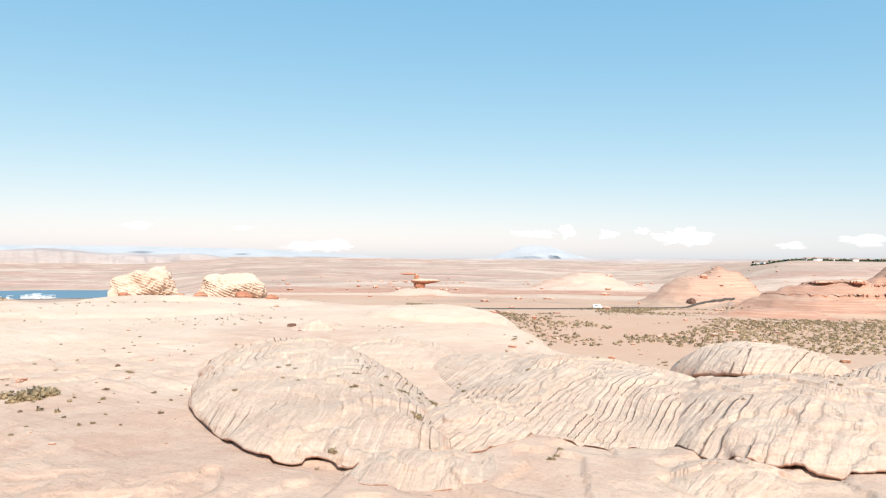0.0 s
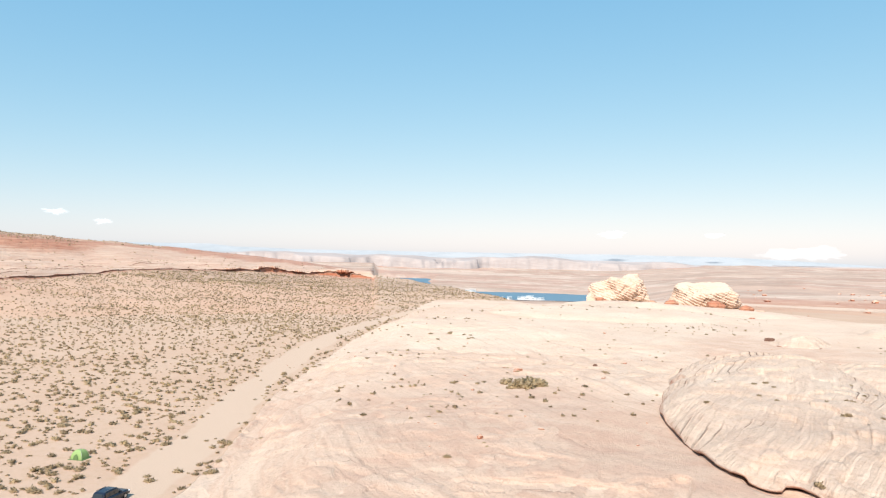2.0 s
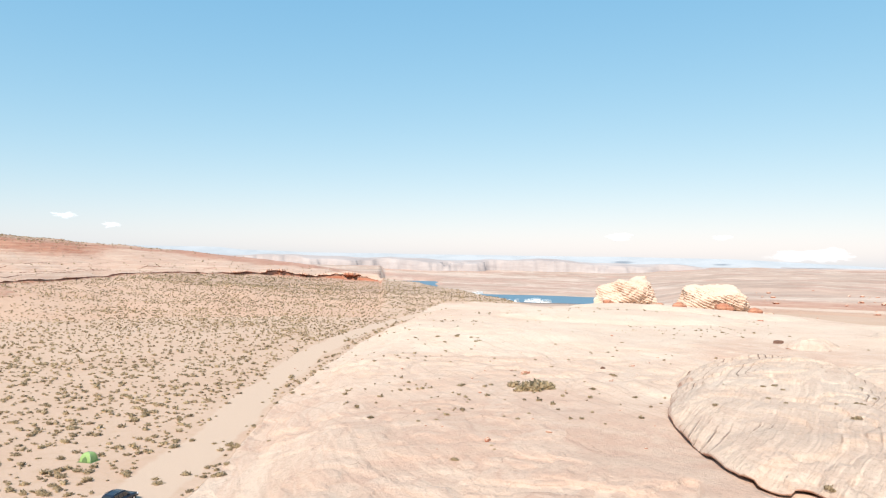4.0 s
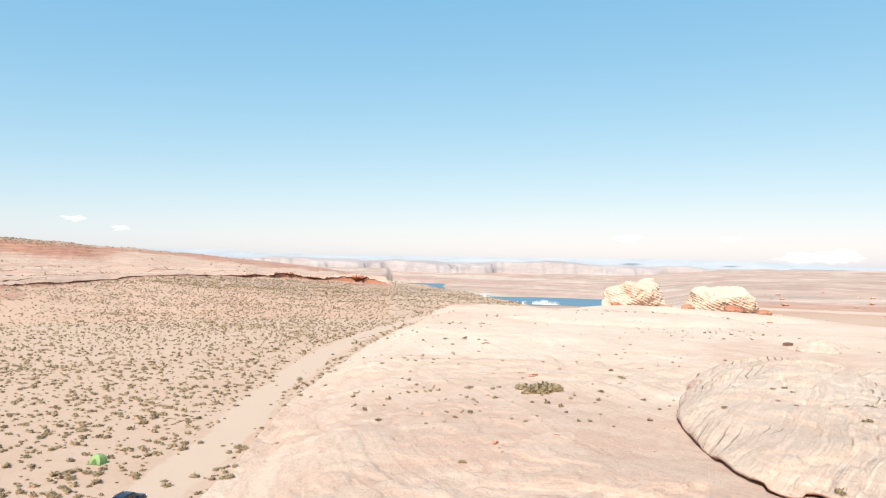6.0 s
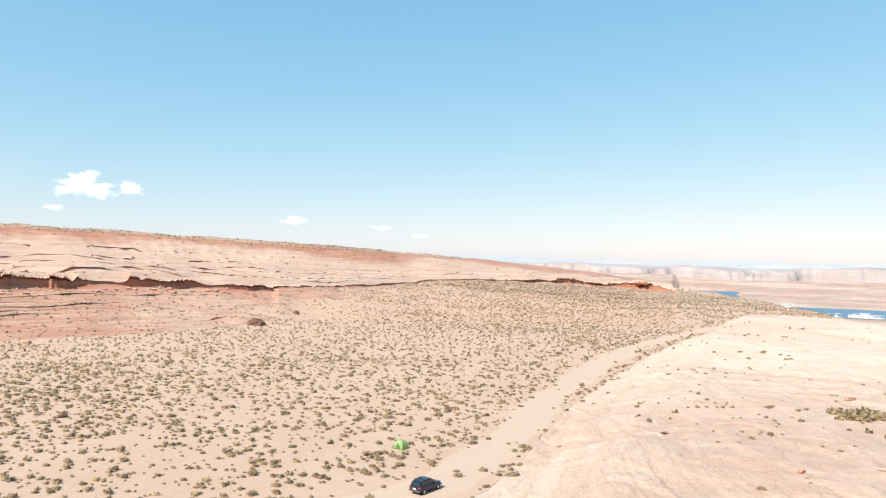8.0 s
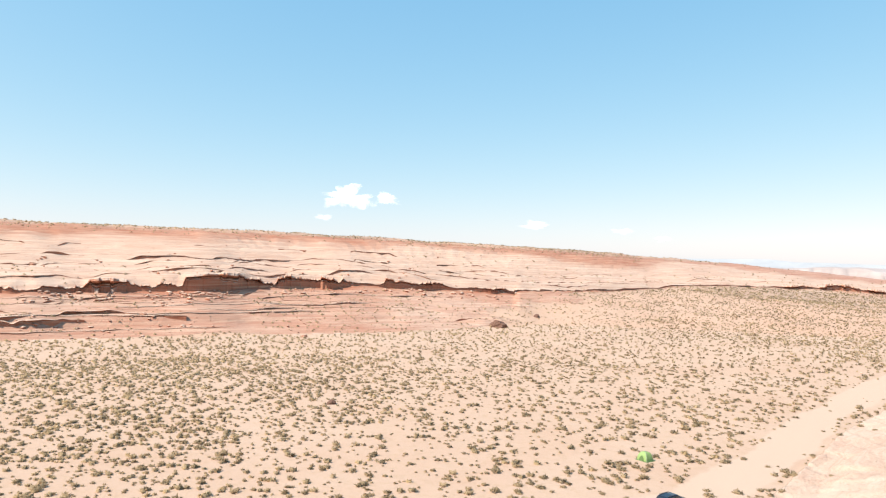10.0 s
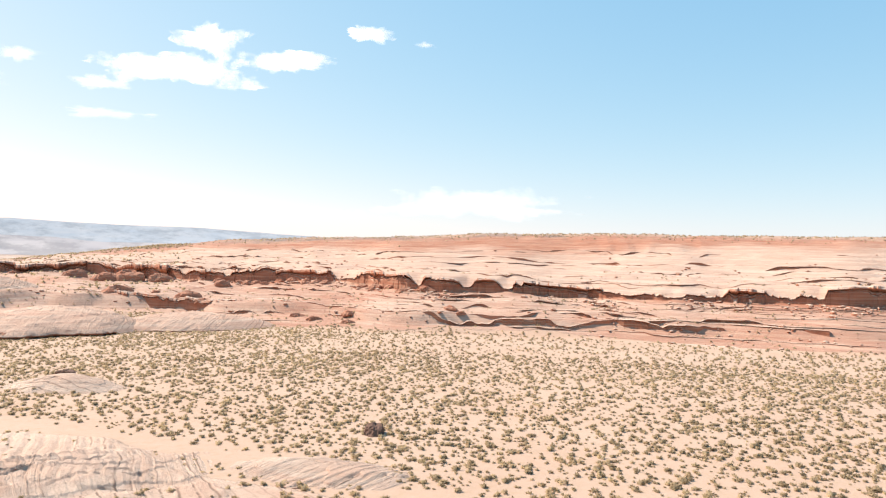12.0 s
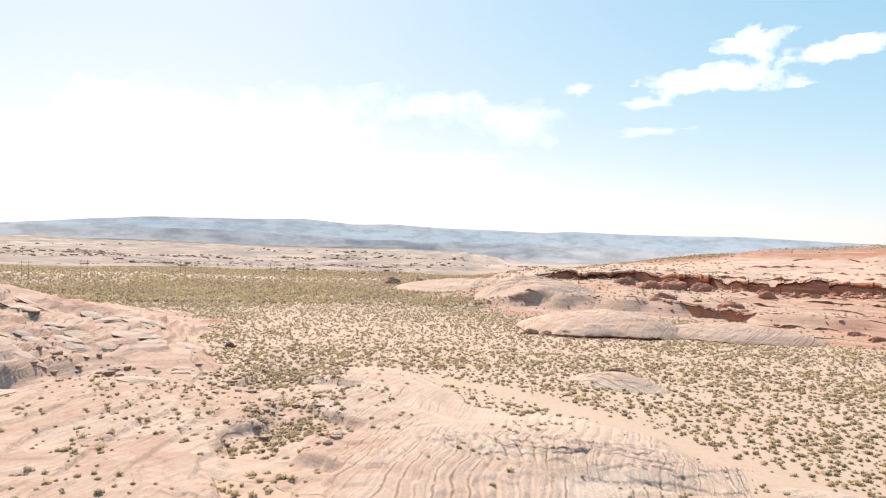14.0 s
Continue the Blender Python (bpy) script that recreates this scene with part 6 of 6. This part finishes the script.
def camper():
    p = on_ground(-12.6, 345)
    top = thing("camper_van", Matrix.Translation(p + Vector((0, 0, 0.05))) @ pose(0, 0, 0, 0, 0, -5), "white camper van driving on the far road", "van")
    bm = bmesh.new()
    box(bm, -3.6, 1.6, -1.15, 1.15, 0.6, 3.0)
    bmesh.ops.bevel(bm, geom=bm.edges[:], offset=0.12, segments=2, affect="EDGES")
    part("body", bm, M_WHITE, top)
    bm = bmesh.new()
    loft(bm, [[(1.6, -1.0, 0.5), (1.6, 1.0, 0.5), (1.6, 1.0, 2.1), (1.6, -1.0, 2.1)], [(2.6, -1.0, 0.5), (2.6, 1.0, 0.5), (2.6, 0.95, 1.5), (2.6, -0.95, 1.5)], [(3.5, -0.95, 0.5), (3.5, 0.95, 0.5), (3.5, 0.9, 1.2), (3.5, -0.9, 1.2)]])
    part("cab", bm, M_WHITE, top)
    for sgn in (-1, 1):
        bm = bmesh.new()
        box(bm, -2.6, -0.4, sgn * 1.13, sgn * 1.17, 1.7, 2.3)
        bmesh.ops.recalc_face_normals(bm, faces=bm.faces[:])
        part("side_window", bm, M_CARGLASS, top)
        for x in (-2.4, 2.5):
            wheel(top, x, sgn * 0.98, 0.4, 0.4, 0.26)


camper()


# ---- far road ----
def asphalt_mat():
    n = Nodes("asphalt", 0.9)
    n.color(n.mix(n.noise(0.8, 5), (0.07, 0.065, 0.06), (0.11, 0.10, 0.09)))
    return n.mat


M_ASPHALT = asphalt_mat()


def far_road(pts, wide, label):
    """A strip of asphalt through places given by bearing and distance (plan units)."""
    az = np.arange(pts[0][0], pts[-1][0], -0.25)
    r = np.interp(-az, [-q[0] for q in pts], [q[1] for q in pts])
    bm = bmesh.new()
    rows = []
    for dr in (-wide, wide):
        x, y = -(r + dr) * np.sin(np.radians(az)) * PLAN, (r + dr) * np.cos(np.radians(az)) * PLAN
        z = ground_zs(-r * np.sin(np.radians(az)) * PLAN, r * np.cos(np.radians(az)) * PLAN) + 0.5
        rows.append([bm.verts.new(v) for v in zip(x, y, z)])
    for a, b, c, d in zip(rows[0], rows[0][1:], rows[1][1:], rows[1]):
        bm.faces.new((a, b, c, d))
    e = bmesh.ops.extrude_face_region(bm, geom=bm.faces[:])
    bmesh.ops.translate(bm, vec=(0, 0, -1.5), verts=[v for v in e["geom"] if isinstance(v, bmesh.types.BMVert)])
    bmesh.ops.recalc_face_normals(bm, faces=bm.faces[:])
    tagged(part("road", bm, M_ASPHALT), label, "road", kind="structure")


far_road([(2, 318), (-4.4, 322), (-8, 330), (-12.7, 341), (-18.1, 372), (-23, 400)], 2.4, "narrow dark asphalt road across the red plain")
far_road([(39, 1092), (36, 1078), (33, 1066), (30, 1062), (26, 1075)], 5.0, "dark asphalt road along the lake shore")


# ---- marina ----
def houseboat(az, r, turn, k):
    top = thing("houseboat", Matrix.Translation(at(az, r, LAKE_Z)) @ pose(0, 0, 0, 0, 0, turn), "white houseboat moored on the blue lake", "boat", "moored houseboats")
    bm = bmesh.new()
    loft(bm, [[(x * k, -w * k, -0.4), (x * k, w * k, -0.4), (x * k, w * k, 1.2), (x * k, -w * k, 1.2)] for x, w in ((-9, 2.6), (6, 2.6), (9, 1.6), (10.5, 0.4))])
    part("hull", bm, M_WHITE, top)
    bm = bmesh.new()
    box(bm, -8 * k, 5 * k, -2.3 * k, 2.3 * k, 1.2, 4.2 * k)
    part("cabin", bm, M_WHITE, top)
    bm = bmesh.new()
    box(bm, -8.5 * k, 6 * k, -2.6 * k, 2.6 * k, 6.0 * k, 6.3 * k)
    for x in (-8, 5):
        for y in (-2.3, 2.3):
            box(bm, x * k - 0.1, x * k + 0.1, y * k - 0.1, y * k + 0.1, 4.2 * k, 6.0 * k)
    part("canopy", bm, M_WHITE, top)
    bm = bmesh.new()
    box(bm, -7 * k, 4 * k, -2.36 * k, 2.36 * k, 2.4, 3.3)
    part("window_band", bm, M_CARGLASS, top)


for i, (a, r, t) in enumerate(((30.9, 1190, 10), (30.6, 1200, 40), (30.3, 1185, -15), (29.9, 1192, 25), (29.5, 1180, 60), (30.1, 1215, 5), (29.2, 1190, 80), (35.2, 1440, 20), (34.8, 1445, 70), (32.4, 1176, 110), (31.8, 1180, 95))):
    houseboat(a, r, t, 1.0 + 0.15 * (i % 3))

# ---- power poles on the southern plain ----
M_WOOD = plain_mat("weathered_wood", (0.26, 0.22, 0.18), 0.9, 0, 0.3)


def power_pole(az, r):
    top = thing("power_pole", Matrix.Translation(on_ground(az, r, 0.3)) @ pose(0, 0, 0, 0, 0, az + 10), "weathered wooden h-frame power pole in scrub", "power pole", "power line")
    for x in (-2.2, 2.2):
        bm = bmesh.new()
        bmesh.ops.create_cone(bm, cap_ends=True, segments=8, radius1=0.2, radius2=0.14, depth=15)
        bmesh.ops.translate(bm, vec=(x, 0, 7.5), verts=bm.verts)
        part("post", bm, M_WOOD, top)
    bm = bmesh.new()
    box(bm, -4.2, 4.2, -0.14, 0.14, 13.6, 13.9)
    part("crossarm", bm, M_WOOD, top)


for a, r in ((176.5, 560), (179.4, 545), (183.7, 525), (186.3, 510), (193.0, 470), (199.8, 420), (203.5, 400)):
    power_pole(a, r)

# ---- town on the tableland ----
M_TREE = plain_mat("town_trees", (0.06, 0.085, 0.04), 0.9, 0, 0.4, 0.3)
M_ROOF = plain_mat("town_roofs", (0.35, 0.26, 0.22), 0.8)


def town_house(az, r, w, turn):
    top = thing("house", Matrix.Translation(on_ground(az, r, 0.2)) @ pose(0, 0, 0, 0, 0, turn), "small pale house on the far tableland", "house", "town houses")
    bm = bmesh.new()
    box(bm, -w, w, -6, 6, 0, 5)
    part("wall", bm, M_WHITE, top)
    bm = bmesh.new()
    loft(bm, [[(x, -6.6, 5), (x, 6.6, 5), (x, 0, 8)] for x in (-w - 0.6, w + 0.6)])
    part("roof", bm, M_ROOF, top)


rs = np.random.RandomState(5)
for i in range(26):
    town_house(-24.5 - 10 * rs.rand(), 1110 + 150 * rs.rand(), 7 + 6 * rs.rand(), 360 * rs.rand())


def town_trees():
    az, r = -24.0 - 11 * rs.rand(420), 1100 + 220 * rs.rand(420)
    xs, ys = -r * np.sin(np.radians(az)) * PLAN, r * np.cos(np.radians(az)) * PLAN
    ob = scrub("town_trees", xs, ys, 7 + 7 * rs.rand(420), 60, "dark green trees among far houses", 60)
    ob.data.materials.clear()
    ob.data.materials.append(M_TREE)


town_trees()


# ---- clouds ----
def cloud_mat(name, dense):
    n = Nodes(name, 1.0)
    n.color(n.mix(n.noise(0.004, 5), (0.42, 0.43, 0.45), (0.50, 0.51, 0.53)))
    # added emission stands in for sunlight scattered through the cloud
    n.link((0.95, 0.98, 1.0, 1), n.bsdf.inputs["Emission Color"])
    n.bsdf.inputs["Emission Strength"].default_value = 0.5
    ragged = n.math("ADD", n.math("MULTIPLY", n.noise(0.007, 6, 0.6), 2.2), -1.1)
    cover = n.math("ADD", n.attr("body").outputs["Fac"], ragged)
    n.link(n.ramp(cover, (0.12, 0.0), (0.75 if dense else 1.05, 1.0 if dense else 0.55)), n.bsdf.inputs["Alpha"])
    return n.mat


M_CLOUD, M_WISP = cloud_mat("cloud_white", True), cloud_mat("cloud_wisp", False)


def cloud(az, el, wide, tall, seed, thin=False, dist=4650):
    """A ragged fair-weather cloud: a lumpy lens of vapour that thins out to its rim; wide and tall in degrees."""
    c = at(az, dist / PLAN)
    c.z = EYE + dist * math.tan(radians(el))
    W, H = dist * radians(wide) * 0.56, dist * radians(tall) * 0.62
    nr, na = 22, 90
    q, t = np.meshgrid(np.linspace(0, 1, nr), np.linspace(0, 2 * math.pi, na, endpoint=False), indexing="ij")
    lump = 1 + 0.8 * fbm(1.6 * np.cos(t) + seed * 3.3, 1.6 * np.sin(t), 0.7, 4)
    X, Z = W * q * lump * np.cos(t), H * q * lump * np.sin(t)
    bulge = 0.5 * H * np.sqrt(np.maximum(1 - q * q, 0)) * (1 + 0.8 * fbm(X, Z, H * 0.5, 4))
    pts, faces, body = [], [], []
    for k, sgn in enumerate((-1, 1)):
        pts += np.stack([X, sgn * bulge, Z], -1).reshape(-1, 3).tolist()
        body += (1 - q).ravel().tolist()
        o = k * nr * na
        faces += [(o + i * na + j, o + i * na + (j + 1) % na, o + (i + 1) * na + (j + 1) % na, o + (i + 1) * na + j) for i in range(nr - 1) for j in range(na)]
    me = bpy.data.meshes.new("cloud")
    me.from_pydata(pts, [], faces)
    me.attributes.new("body", "FLOAT", "POINT").data.foreach_set("value", np.array(body, np.float32))
    me.polygons.foreach_set("use_smooth", [True] * len(faces))
    me.materials.append(M_WISP if thin else M_CLOUD)
    ob = new("cloud", me)
    ob.matrix_world = Matrix.Translation(c) @ pose(0, 0, 0, 0, 0, az)
    return tagged(ob, "ragged white cloud in a pale blue sky", "cloud", "clouds", "structure")


for i, (az, el, wide, tall, puffs, thin) in enumerate((
        (152.2, 12.8, 11.0, 2.4, 60, False), (149.0, 15.2, 4.6, 2.6, 26, False), (143.4, 14.5, 6.6, 1.6, 22, False), (156.7, 11.9, 4.6, 0.8, 20, True), (136.4, 17.3, 3.4, 1.1, 14, False), (162.0, 13.0, 2.6, 1.0, 10, True),
        (174, 11.2, 9, 2.2, 26, True), (167.0, 9.6, 9, 3.4, 26, True), (156.2, 9.8, 6.5, 0.8, 12, True), (185, 7.5, 22, 6.0, 30, True), (197, 8.5, 16, 5.0, 30, True), (178, 6.0, 26, 3.0, 30, True), (128, 3.6, 17, 2.4, 20, True),
        (88.7, 4.7, 4.6, 1.3, 18, False), (85.7, 4.8, 2.0, 1.0, 10, False), (90.9, 3.4, 1.3, 0.4, 6, True), (132, 16.9, 1.8, 0.6, 6, True),
        (73.5, 3.0, 2.0, 0.6, 8, True), (66.5, 2.7, 1.3, 0.5, 7, True), (63.4, 2.2, 1.2, 0.4, 6, True), (9.6, 0.6, 6.0, 0.8, 18, True), (23.9, 2.1, 2.0, 0.5, 9, True), (16.1, 2.1, 1.3, 0.35, 6, True),
        (-10.2, 2.0, 1.3, 0.9, 9, False), (-13.3, 1.8, 1.6, 0.6, 8, True), (-16.0, 2.2, 1.0, 0.4, 6, True), (-19.1, 1.3, 4.4, 1.2, 18, False), (-7.2, 1.9, 3.4, 0.6, 10, True), (-26.5, 1.0, 2.4, 0.5, 8, True), (-31.0, 1.3, 3.0, 0.8, 10, True))):
    cloud(az, el + tall * 0.4, wide, tall, 300 + i, thin)
